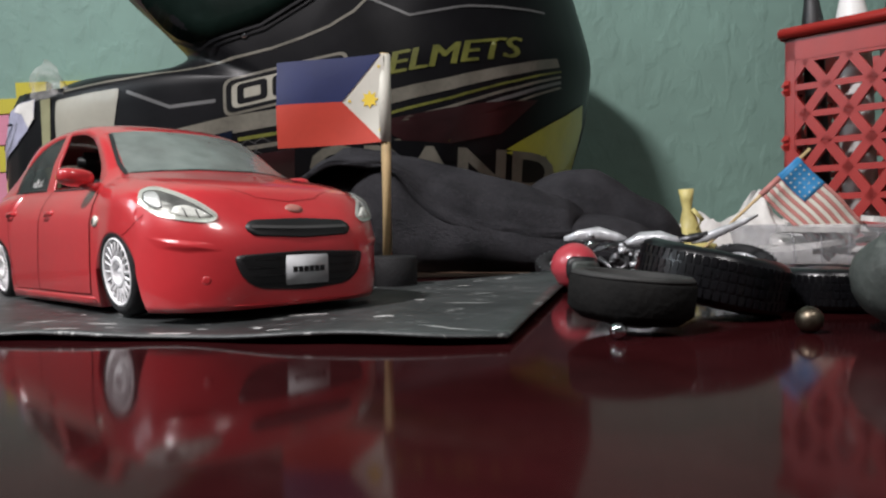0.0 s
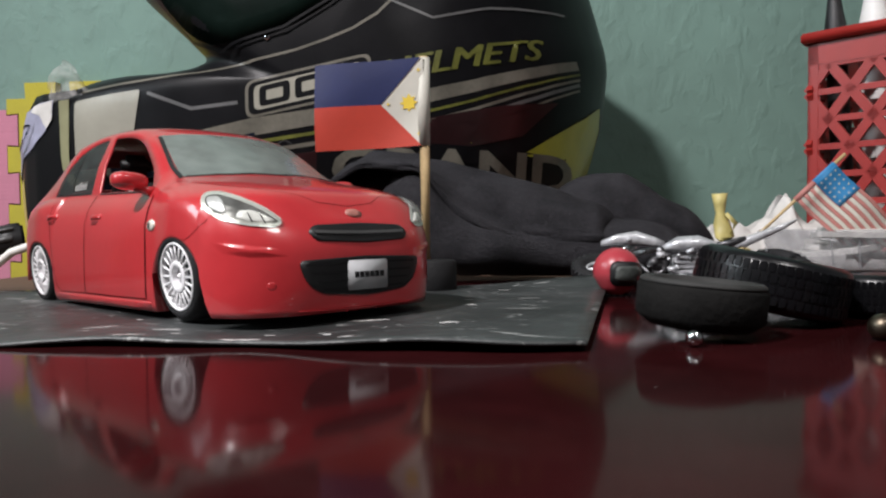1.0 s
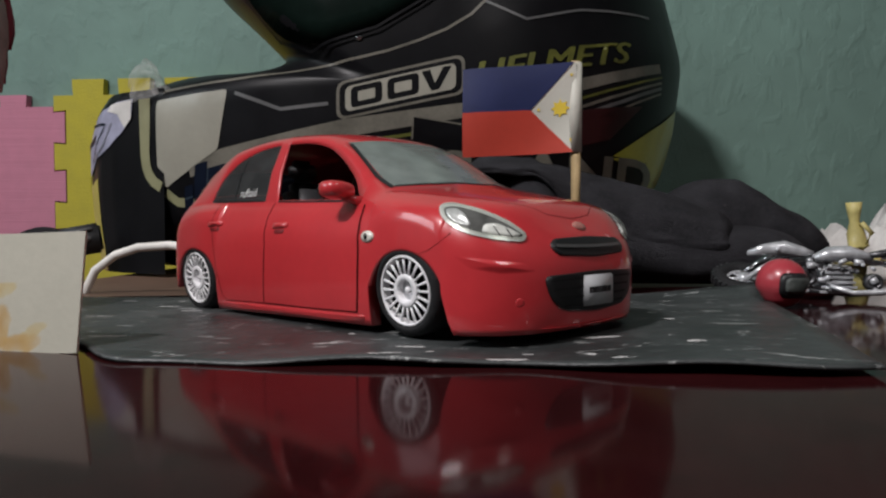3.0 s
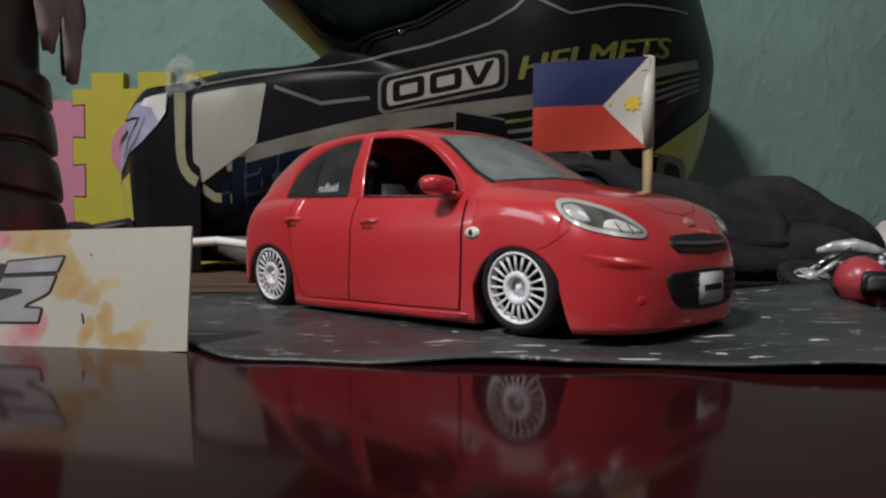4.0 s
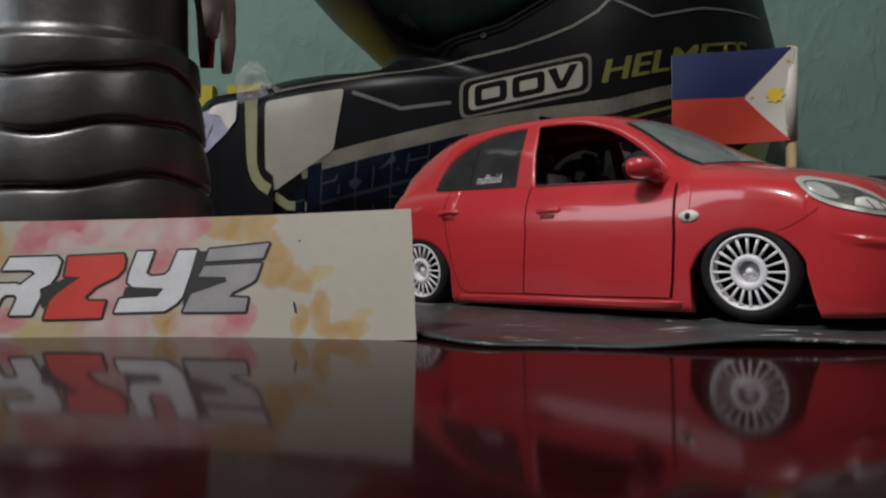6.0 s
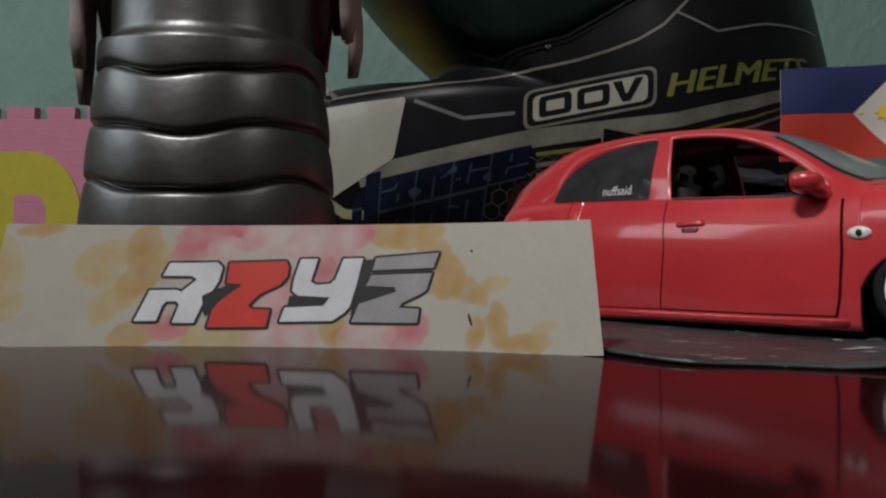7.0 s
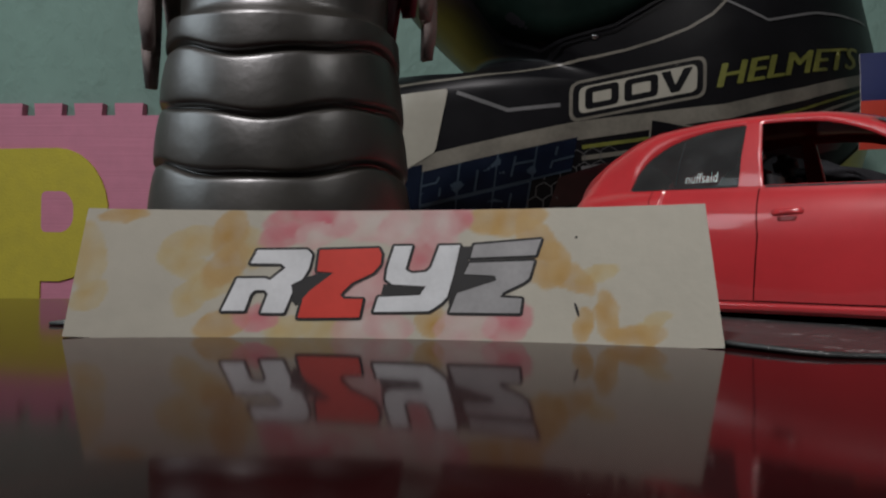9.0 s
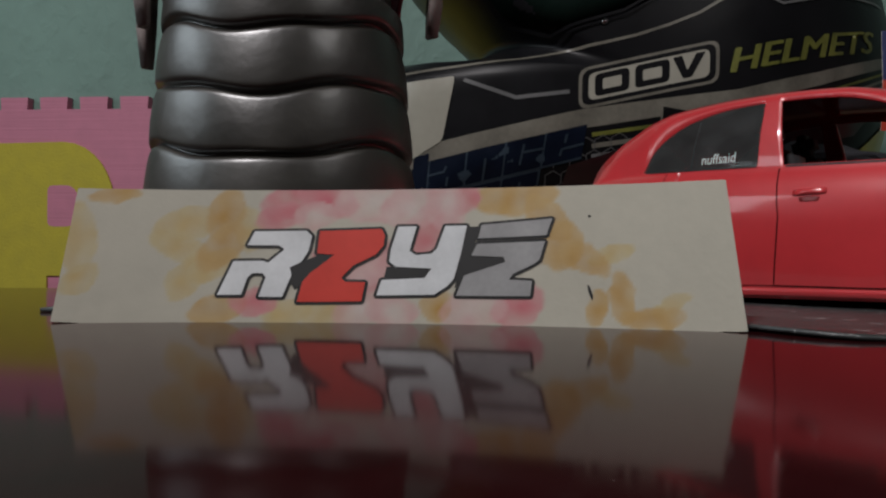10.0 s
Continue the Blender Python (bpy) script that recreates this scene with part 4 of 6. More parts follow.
def build_helmet():
    helmet = thing("full_face_helmet", label="glossy black full-face motorcycle helmet with cream and yellow print", category="helmet")
    bm = bmesh.new()
    cx, cz, cy, half = -0.035, 0.115, 0.655, 0.127
    pts = dense(HELMET, 0.008)
    n = len(pts)

    def depth(s):
        return half * (1 - s**2.8) ** 0.55

    def swing(x):
        """The back of the helmet is turned away towards the wall."""
        return 0.06 * x + 1.3 * max(0.0, x) ** 2
    for side in (-1, 1):
        loops = []
        for s in (1, 0.985, 0.96, 0.92, 0.86, 0.78, 0.68, 0.56, 0.42, 0.28, 0.14):
            loops.append([bm.verts.new((cx + (x - cx) * s, cy + swing(cx + (x - cx) * s) + side * depth(s), cz + (z - cz) * s)) for x, z in pts])
        mid = bm.verts.new((cx, cy + swing(cx) + side * half, cz))
        for a, b in zip(loops, loops[1:]):
            for k in range(n):
                bm.faces.new((a[k], a[(k + 1) % n], b[(k + 1) % n], b[k]))
        for k in range(n):
            bm.faces.new((loops[-1][k], loops[-1][(k + 1) % n], mid))
    bmesh.ops.remove_doubles(bm, verts=bm.verts, dist=0.0002)
    skin = Skin(bm, (0, 0.35, 0), (1, 0, 0), (0, 0, 1), (0, 1, 0))
    part("shell", bm, M_SHELL, helmet)

    def decal(name, outline, material, lift, label="", r=0.0, step=0.006):
        b = bmesh.new()
        patch(b, skin, rounded(outline, r, 4) if r else outline, 0.00015 + lift * 0.22, 5, step=step, rim=False)
        return part(name, b, material, helmet, label)

    def strip(name, line, width, material, lift, label=""):
        b = bmesh.new()
        band(b, skin, line, width, 0.00015 + lift * 0.22, 0.004)
        return part(name, b, material, helmet, label)

    decal("chin_panel", [(-0.1945, 0.1095), (-0.1400, 0.1135), (-0.1475, 0.0765), (-0.1895, 0.0525), (-0.1955, 0.062)], M_CREAM, 0.0022, "cream chin panel", 0.003)
    strip("chin_line", [(-0.190, 0.0500), (-0.180, 0.0435), (-0.166, 0.0425)], 0.006, M_CHINLINE, 0.0005)
    # the chin bar wraps round to the far side
    plan = [(-0.190, skin.put(-0.190, 0.07, 0.0).y + 0.0004), (-0.2137, 0.5535), (-0.235, 0.5630), (-0.255, 0.577), (-0.275, 0.602), (-0.291, 0.629), (-0.294, 0.655), (-0.275, 0.682)]
    along = list(range(len(plan)))

    class Chin:
        """The wrapped chin bar: u runs round it (25 mm a step of the plan), v is the height."""

        def spot(self, u, v):
            k = np.interp(v, [-0.005, 0.0, 0.03, 0.056, 0.085, 0.108, 0.119], [0.74, 0.78, 0.93, 1.0, 1.0, 0.84, 0.55])
            x, y = (np.interp(u / 0.025, along, [p[c] for p in plan]) for c in (0, 1))
            return Vector((-0.2137 + (x + 0.2137) * (k if x < -0.2137 else 1), 0.5535 + (y - 0.5535) * (k if x < -0.2137 else 1), v))

        def put(self, u, v, lift):
            d = 0.003
            n = (self.spot(u + d, v) - self.spot(u - d, v)).cross(self.spot(u, v + d) - self.spot(u, v - d)).normalized()
            p = self.spot(u, v)
            return p + (n if n.dot(Vector((-0.5, -0.9, 0))) > 0 else -n) * lift
    chin = Chin()
    b = bmesh.new()
    rows = [[b.verts.new(chin.spot(0.175 * i / 28, -0.004 + 0.122 * k / 20)) for i in range(29)] for k in range(21)]
    peak = b.verts.new((-0.205, 0.62, 0.121))
    for p, q in zip(rows, rows[1:]):
        for i in range(28):
            b.faces.new((p[i], p[i + 1], q[i + 1], q[i]))
    for i in range(28):
        b.faces.new((rows[-1][i], rows[-1][i + 1], peak))
    part("chin_bar", b, M_SHELL, helmet, "black wrapped chin bar")

    def wrap(name, outline, material, lift, label=""):
        b = bmesh.new()
        patch(b, chin, [(u * 0.025, v) for u, v in outline], lift, 5, step=0.005, rim=False)
        part(name, b, material, helmet, label)
    wrap("chin_edge", [(3.05, 0.062), (4.0, 0.057), (4.9, 0.050), (5.3, 0.03), (5.5, -0.003), (3.0, -0.003), (3.0, 0.03)], M_YELLOW, 0.0004, "acid yellow edge stripe")
    wrap("chin_print", [(1.15, 0.113), (2.2, 0.112), (3.6, 0.105), (4.4, 0.089), (4.75, 0.068), (4.8, 0.052), (4.2, 0.061), (3.2, 0.074), (2.2, 0.083), (1.6, 0.092), (1.2, 0.102)], M_STRAP, 0.0008, "lilac-grey printed panel")
    wrap("chin_print", [(1.2, 0.1125), (2.5, 0.1110), (2.6, 0.107), (1.9, 0.104), (1.5, 0.094), (1.2, 0.100)], M_PAPER, 0.0012, "white printed corner")
    for line, w, mat in (([(4.65, 0.0825), (4.0, 0.0865), (3.3, 0.0905)], 0.0045, M_BLACK), ([(3.9, 0.1000), (2.6, 0.0985), (3.0, 0.086), (3.5, 0.073)], 0.0014, M_BLUE), ([(2.2, 0.099), (2.6, 0.084), (3.2, 0.0745)], 0.0010, M_GREYLINE)):
        b = bmesh.new()
        band(b, chin, [(u * 0.025, v) for u, v in line], w, 0.0014, 0.004)
        part("vent_slot" if mat == M_BLACK else "print_line", b, mat, helmet)
    b = bmesh.new()
    band(b, chin, [(0.0165, 0.112), (0.0165, 0.094), (0.0165, 0.076), (0.0155, 0.068), (0.0130, 0.062), (0.0085, 0.057), (0.002, 0.0535)], (0.0105, 0.007), 0.0008, 0.004)
    part("chin_band", b, M_CHINLINE, helmet, "greenish cream band round the chin")
    # rising stripes
    strip("broad_stripe", [(-0.17, 0.066), (-0.147, 0.0700), (-0.066, 0.0880), (0.02, 0.1005), (0.07, 0.1145), (0.11, 0.128), (0.140, 0.139)], (0.013, 0.006), M_STRIPEC, 0.0005, "cream rising stripe")
    for k, (mat, w) in enumerate(((M_LIME, 0.0022), (M_STRIPEC, 0.0026), (M_GREYLINE, 0.0034), (M_STRIPEC, 0.0022))):
        d = -0.0100 - 0.0062 * k
        strip("thin_stripe", [(-0.062, 0.0890 + d), (0.02, 0.1005 + d), (0.07, 0.1145 + d * 0.9), (0.11, 0.128 + d * 0.75), (0.142, 0.1395 + d * 0.6)], (w, w * 0.6), mat, 0.0006)
    strip("outline", [(-0.135, 0.111), (-0.105, 0.100), (-0.075, 0.103)], 0.0022, M_GREYLINE, 0.0006)
    strip("edge_beading", [(-0.205, 0.1140), (-0.17, 0.1172), (-0.1395, 0.1195), (-0.105, 0.1228), (-0.0777, 0.1268), (-0.056, 0.1305), (-0.0385, 0.1345), (-0.020, 0.1405), (-0.003, 0.1475), (0.0115, 0.1565), (0.026, 0.172), (0.034, 0.19)], 0.0016, M_STRIPEC, 0.001, "pale edge beading")
    # badge on the cheek, drawn as plain blocks in a frame
    a, b_, c, d_ = Vector((-0.070, 0.0925)), Vector((0.008, 0.1085)), Vector((0.008, 0.1325)), Vector((-0.070, 0.1155))

    def on(u, v):
        return tuple(a * (1 - u) * (1 - v) + b_ * u * (1 - v) + c * u * v + d_ * (1 - u) * v)

    def cell(u0, v0, u1, v1):
        return [on(u0, v0), on(u1, v0), on(u1, v1), on(u0, v1)]
    decal("badge_border", cell(0, 0, 1, 1), M_STRIPEC, 0.0008, "", 0.006)
    decal("badge_field", cell(0.025, 0.07, 0.975, 0.93), M_SHELL, 0.0012, "", 0.005)
    decal("badge_panel", cell(0.07, 0.17, 0.93, 0.83), M_CREAM, 0.0016, "cream badge panel with dark blocks", 0.004)
    for u0, u1 in ((0.115, 0.36), (0.40, 0.645)):
        decal("badge_block", cell(u0, 0.24, u1, 0.78), M_SHELL, 0.0020, "", 0.003)
        decal("badge_slot", cell(u0 + 0.055, 0.38, u1 - 0.055, 0.64), M_CREAM, 0.0024, "", 0.001)
    decal("badge_block", [on(0.74, 0.24), on(0.80, 0.24), on(0.90, 0.78), on(0.665, 0.78)], M_SHELL, 0.0020, "", 0.001)
    decal("badge_slot", [on(0.765, 0.44), on(0.775, 0.44), on(0.835, 0.80), on(0.730, 0.80)], M_CREAM, 0.0024)
    ang = math.radians(13.0)
    bm = bmesh.new()
    for k in range(3):
        letters(bm, "HELMETS", lambda u, v, w: skin.put(0.0120 + k * 0.0007 + u * 1.36 * math.cos(ang) - v * math.sin(ang), 0.1135 + u * 1.36 * math.sin(ang) + v * math.cos(ang), 0.0005 + k * 0.00003), 0.0185, 0.35, 0.005)
    part("lettering", bm, M_LIME, helmet, "acid yellow slanted lettering")
    # night-blue block lettering "tance" over a second, cut-off line; pale lines part the blocks
    p00, p10, p01, p11 = Vector((-0.1566, 0.0454)), Vector((-0.0677, 0.0666)), Vector((-0.1546, 0.0649)), Vector((-0.0648, 0.0847))

    def grid(x, z):
        return tuple((p00 * (1 - x) + p10 * x) * (1 - z) + (p01 * (1 - x) + p11 * x) * z)

    def block(x0, z0, x1, z1):
        return [grid(x0, z0), grid(x1, z0), grid(x1, z1), grid(x0, z1)]
    decal("print_ground", block(-0.10, -1.25, 0.745, -0.02), M_TEAL, 0.0008, "pale blue ground of the lettering")
    decal("print_ground", block(-0.10, -0.05, 1.0, 1.0), M_TEAL, 0.0012)
    decal("letter_block", block(-0.205, -0.20, -0.128, 0.62), M_BLUE, 0.0018, "night-blue block letter", 0.001)
    decal("letter_block", block(-0.117, -1.2, -0.012, 1.24), M_BLUE, 0.0022, "", 0.001)
    for x0, x1 in ((0.0, 0.238), (0.250, 0.488), (0.500, 0.738), (0.750, 1.0)):
        decal("letter_block", block(x0, 0.02, x1, 1.0), M_BLUE, 0.0018, "", 0.001)
    for x0, x1 in ((0.0, 0.238), (0.250, 0.488), (0.500, 0.73)):
        decal("letter_block", block(x0, -1.2, x1, -0.10), M_BLUE, 0.0016, "", 0.001)
    for line in (((0.0, 0.56), (0.10, 0.56), (0.115, 0.72)), ((0.125, 0.12), (0.130, 0.38)), ((0.365, 0.02), (0.372, 0.66)), ((0.60, 0.22), (0.612, 0.82)), ((0.612, 0.58), (0.738, 0.56)), ((0.855, 0.20), (0.862, 0.40), (1.0, 0.42)), ((0.875, 0.58), (0.88, 0.84)), ((-0.20, 0.22), (-0.13, 0.22)), ((0.12, -0.9), (0.125, -0.36)), ((0.365, -1.2), (0.372, -0.45)), ((0.61, -0.9), (0.618, -0.3))):
        strip("letter_slit", [grid(*p) for p in line], 0.0012, M_TEAL, 0.0030)
    for r in range(4):
        for k in range(5):
            hx, hz = -0.088 + k * 0.0092 + 0.0046 * (r % 2), 0.046 + r * 0.0080 + 0.0012 * k
            for s in range(6):
                a0, a1 = math.radians(60 * s + 30), math.radians(60 * s + 90)
                if s < 3 or r == 0:
                    strip("hex_line", [(hx + 0.0052 * math.cos(a0), hz + 0.0052 * math.sin(a0)), (hx + 0.0052 * math.cos(a1), hz + 0.0052 * math.sin(a1))], 0.0005, M_DULLBAR, 0.0010)
    decal("maroon_field", [(0.02, 0.088), (0.09, 0.104), (0.125, 0.110), (0.10, 0.085), (0.05, 0.072)], M_DARKRED, 0.0020)
    decal("hex_field", [(-0.075, 0.062), (-0.05, 0.070), (-0.02, 0.074), (-0.03, 0.05), (-0.08, 0.045)], M_DARKRED, 0.0020)
    decal("yellow_field", [(0.100, 0.073), (0.146, 0.104), (0.1600, 0.116), (0.1600, 0.100), (0.154, 0.075), (0.148, 0.053), (0.128, 0.044), (0.131, 0.069)], M_YELLOW, 0.0036, "acid yellow patch")
    decal("name_plate", [(-0.030, 0.046), (0.125, 0.046), (0.131, 0.0735), (0.05, 0.0775), (-0.026, 0.0785)], M_SHELL, 0.0042, "black band with grey lettering")
    decal("name_plate", [(-0.0235, 0.0945), (0.006, 0.0895), (0.010, 0.074), (-0.0255, 0.074)], M_SHELL, 0.0030, "black print corner")
    strip("outline", [(-0.0245, 0.0745), (-0.0232, 0.0952), (0.006, 0.0900)], 0.0010, M_STRIPEC, 0.0034)
    # thin milky see-through sheet above the chin bar
    b = bmesh.new()
    rows = []
    for i in range(12):
        u = i / 11
        row = []
        for k in range(9):
            v = k / 8
            px = -0.2170 + 0.030 * u + 0.005 * (1 - v) - 0.004 * v * u
            pz = 0.1085 + 0.008 * u + (0.003 + 0.024 * math.sin(math.pi * min(1, 0.15 + u * 0.85))) * v
            row.append(b.verts.new((px, 0.544 + 0.006 * noise.noise(Vector((u * 5, v * 4, 1))) + 0.006 * v, pz + 0.002 * noise.noise(Vector((u * 7, v * 6, 4))))))
        rows.append(row)
    for p, q in zip(rows, rows[1:]):
        for k in range(8):
            b.faces.new((p[k], p[k + 1], q[k + 1], q[k]))
    part("loose_film", b, M_FILM, helmet, "crumpled milky translucent sheet")
    bm = bmesh.new()
    letters(bm, "GRAND", lambda u, v, w: skin.put(-0.020 + u * 1.28, 0.0500 + v, 0.0013), 0.0345, 0.05, 0.006, bold=0.0010)
    part("lettering", bm, M_STRIPEC, helmet, "pale grey lettering")
    # smoked visor over the opening
    b = bmesh.new()
    patch(b, skin, rounded([(-0.130, 0.175), (-0.110, 0.150), (-0.085, 0.139), (-0.045, 0.150), (-0.005, 0.174), (0.03, 0.20), (0.05, 0.245), (-0.02, 0.275), (-0.11, 0.255), (-0.145, 0.21)], 0.012), 0.003, 6, 0.001, 0.006)
    visor = part("visor", b, M_VISOR, helmet, "smoked dark visor")
    strip("visor_rim", [(-0.130, 0.173), (-0.110, 0.148), (-0.085, 0.137), (-0.045, 0.148), (-0.005, 0.172), (0.03, 0.20)], 0.0016, M_SHELL, 0.014)
    b = bmesh.new()
    patch(b, skin, [(-0.056 + 0.0020 * math.cos(k * math.pi / 8), 0.1425 + 0.0020 * math.sin(k * math.pi / 8)) for k in range(16)], 0.001, 3, 0.001)
    part("screw", b, M_CHROME, helmet)
    b = bmesh.new()
    band(b, skin, [(0.02, 0.165), (0.045, 0.155), (0.08, 0.165), (0.13, 0.172)], 0.0015, 0.0006, 0.005)
    part("outline", b, M_GREYLINE, helmet)
    # neck roll
    b = bmesh.new()
    tube(b, [(-0.19, 0.57, 0.012), (-0.15, 0.545, 0.008), (-0.05, 0.54, 0.006), (0.05, 0.55, 0.006), (0.11, 0.58, 0.01)], [0.006, 0.011, 0.012, 0.012, 0.008], 10)
    part("neck_roll", b, M_LINING, helmet)
    return helmet


build_helmet()


# ---- soft things ----
def heap(name, foot_outline, height, material, label, category, fold=0.006, seed=0, lean=0.0):
    """A crumpled mound over an outline."""
    bm = bmesh.new()
    pts = dense(foot_outline, 0.006)
    n = len(pts)
    cx, cy = sum(p[0] for p in pts) / n, sum(p[1] for p in pts) / n
    loops = []
    for s in (1.0, 1.02, 1.0, 0.95, 0.88, 0.78, 0.66, 0.52, 0.38, 0.24, 0.1):
        i = len(loops)
        row = []
        for x, y in pts:
            px, py = cx + (x - cx) * s, cy + (y - cy) * s
            rise = 0.0005 if i == 0 else (0.18 if i == 1 else 1 - s**2.2 * 0.75 if i > 1 else 0)
            q = Vector((px * 26, py * 26, seed))
            wob = noise.noise(q) + 0.5 * noise.noise(q * 2.3) + 0.35 * abs(noise.noise(Vector((px * 20 + py * 45, py * 12, seed + 5))))
            row.append(bm.verts.new((px + fold * 0.5 * noise.noise(q * 1.7), py + fold * 0.5 * noise.noise(q * 1.3 + Vector((3, 3, 3))), 0.0005 if i == 0 else max(0.001, height(px, py) * rise + fold * wob * (i > 1)))))
        loops.append(row)
    for a, b in zip(loops, loops[1:]):
        for k in range(n):
            bm.faces.new((a[k], a[(k + 1) % n], b[(k + 1) % n], b[k]))
    bm.faces.new(loops[-1])
    bm.faces.new(loops[0])
    return tagged(part(name, bm, material), label, category)


HEM = smooth_curve((-0.02, 0.045, 0.0525, 0.061, 0.070, 0.083, 0.099, 0.115, 0.134, 0.148, 0.17, 0.192), (0.054, 0.053, 0.0492, 0.0394, 0.0302, 0.0235, 0.019, 0.0172, 0.0171, 0.0186, 0.017, 0.006))
DRAPE = smooth_curve((-0.03, 0.0, 0.0135, 0.023, 0.035, 0.047, 0.065, 0.086, 0.107, 0.119, 0.129, 0.156), (0.030, 0.046, 0.0549, 0.0595, 0.0611, 0.0599, 0.0569, 0.0524, 0.0467, 0.043, 0.0395, 0.030))
HUMP = smooth_curve((0.10, 0.1157, 0.1247, 0.1366, 0.1514, 0.1631, 0.1747, 0.1863, 0.20), (0.036, 0.0432, 0.0482, 0.0506, 0.0507, 0.0463, 0.0393, 0.0341, 0.024))


def build_trousers():
    pants = thing("folded_trousers", label="crumpled black cloth trousers heaped on the table", category="trousers")

    def roll(name, x0, x1, line, seed, turns=28):
        """A fat fold of cloth that runs from x0 to x1; line(x) gives y, foot, half depth and height."""
        bm = bmesh.new()
        rings = []
        steps = int((x1 - x0) / 0.0025)
        for i in range(steps + 1):
            u = i / steps
            x = x0 + (x1 - x0) * u
            y, foot_, d, h = line(x)
            close = min(1, math.sqrt(max(0.0, 1 - (2 * u - 1) ** 6))) + 0.02
            ring = []
            for k in range(turns):
                a = 2 * math.pi * k / turns
                c, s = math.cos(a), math.sin(a)
                q = Vector((x * 38, c * 1.2 + seed, s * 1.2))
                w = 1 + 0.06 * noise.noise(q) + 0.04 * noise.noise(q * 2.7) + 0.03 * math.sin(x * 95 + 4 * c + seed + 3 * noise.noise(Vector((x * 22, seed, c)))) * max(0, 0.4 + s)
                px = x + 0.004 * noise.noise(Vector((x * 30, a, seed)))
                py = y + d * close * w * (abs(c) ** 0.8) * (1 if c > 0 else -1)
                pz = max(0.0006, foot_ + h * close * (0.5 + 0.5 * w * (abs(s) ** 0.8) * (1 if s > 0 else -1)))
                ring.append(bm.verts.new((px, py, pz)))
            rings.append(ring)
        for a, b in zip(rings, rings[1:]):
            for k in range(turns):
                bm.faces.new((a[k], a[(k + 1) % turns], b[(k + 1) % turns], b[k]))
        bm.faces.new(rings[0])
        bm.faces.new(rings[-1])
        part(name, bm, M_CLOTH, pants)
    roll("lower_leg", 0.02, 0.192, lambda x: (0.460, 0.0, 0.027 - 0.06 * max(0, x - 0.13), HEM(x) + 0.010), 1.0)
    roll("seat", 0.100, 0.200, lambda x: (0.487, 0.003, 0.028, HUMP(x) - 0.003), 7.0)
    roll("waistband", -0.03, 0.06, lambda x: (0.470, 0.0, 0.026, DRAPE(x) - 0.004), 4.0)
    # the upper leg lies over the lower one and ends in a hanging fold
    bm = bmesh.new()
    rings = []
    for i in range(70):
        x = -0.012 + 0.168 * i / 69
        top, hem = DRAPE(x), HEM(x)
        hem = min(hem, top - 0.006)
        shut = 0.0010 + min(1, (0.156 - x) / 0.02, (x + 0.0125) / 0.012)
        yb, yc, yf = 0.470 + 0.030 * shut, 0.470, 0.470 - 0.037 * shut
        ctrl = [(yb, 0.010), (yb + 0.003, 0.5 * top), (yb - 0.008, 0.9 * top), (yc + 0.004, top), (yf + 0.018, 0.965 * top + 0.035 * hem), (yf + 0.006, hem + 0.66 * (top - hem)), (yf + 0.0012, hem + 0.30 * (top - hem)), (yf, hem + 0.0035), (yf + 0.0015, hem), (yf + 0.006, hem + 0.003), (yc, hem + 0.009)]
        n_ = len(ctrl)
        ring = []
        for k in range(n_):
            p = [Vector(ctrl[(k + d) % n_]) for d in (-1, 0, 1, 2)]
            for s in (0, 0.25, 0.5, 0.75):
                c = 0.5 * (2 * p[1] + (p[2] - p[0]) * s + (2 * p[0] - 5 * p[1] + 4 * p[2] - p[3]) * s * s + (3 * p[1] - p[0] - 3 * p[2] + p[3]) * s**3)
                q = Vector((x * 26, k * 0.8 + s * 0.8, 3))
                crease = 0.0016 * noise.noise(q) + 0.0008 * noise.noise(q * 2.9) - 0.0016 * max(0, math.sin(x * 62 + c.y * 90 + 2 * noise.noise(q))) ** 6
                ring.append(bm.verts.new((x, c.x - crease, max(0.001, c.y + 0.8 * crease))))
        rings.append(ring)
    for a, b in zip(rings, rings[1:]):
        for k in range(len(a)):
            bm.faces.new((a[k], a[(k + 1) % len(a)], b[(k + 1) % len(a)], b[k]))
    bm.faces.new(rings[0])
    bm.faces.new(rings[-1])
    part("upper_leg", bm, M_CLOTH, pants, "black cloth leg with a hanging fold")
    return pants


build_trousers()
heap("crumpled_bag", [(0.172, 0.50), (0.205, 0.480), (0.26, 0.475), (0.295, 0.480), (0.287, 0.51), (0.25, 0.53), (0.182, 0.525)], lambda x, y: 0.028 + 0.006 * math.sin(x * 190) + 0.005 * math.sin(x * 410 + y * 260), M_PAPER, "crumpled white plastic bag", "bag", 0.013, 11)


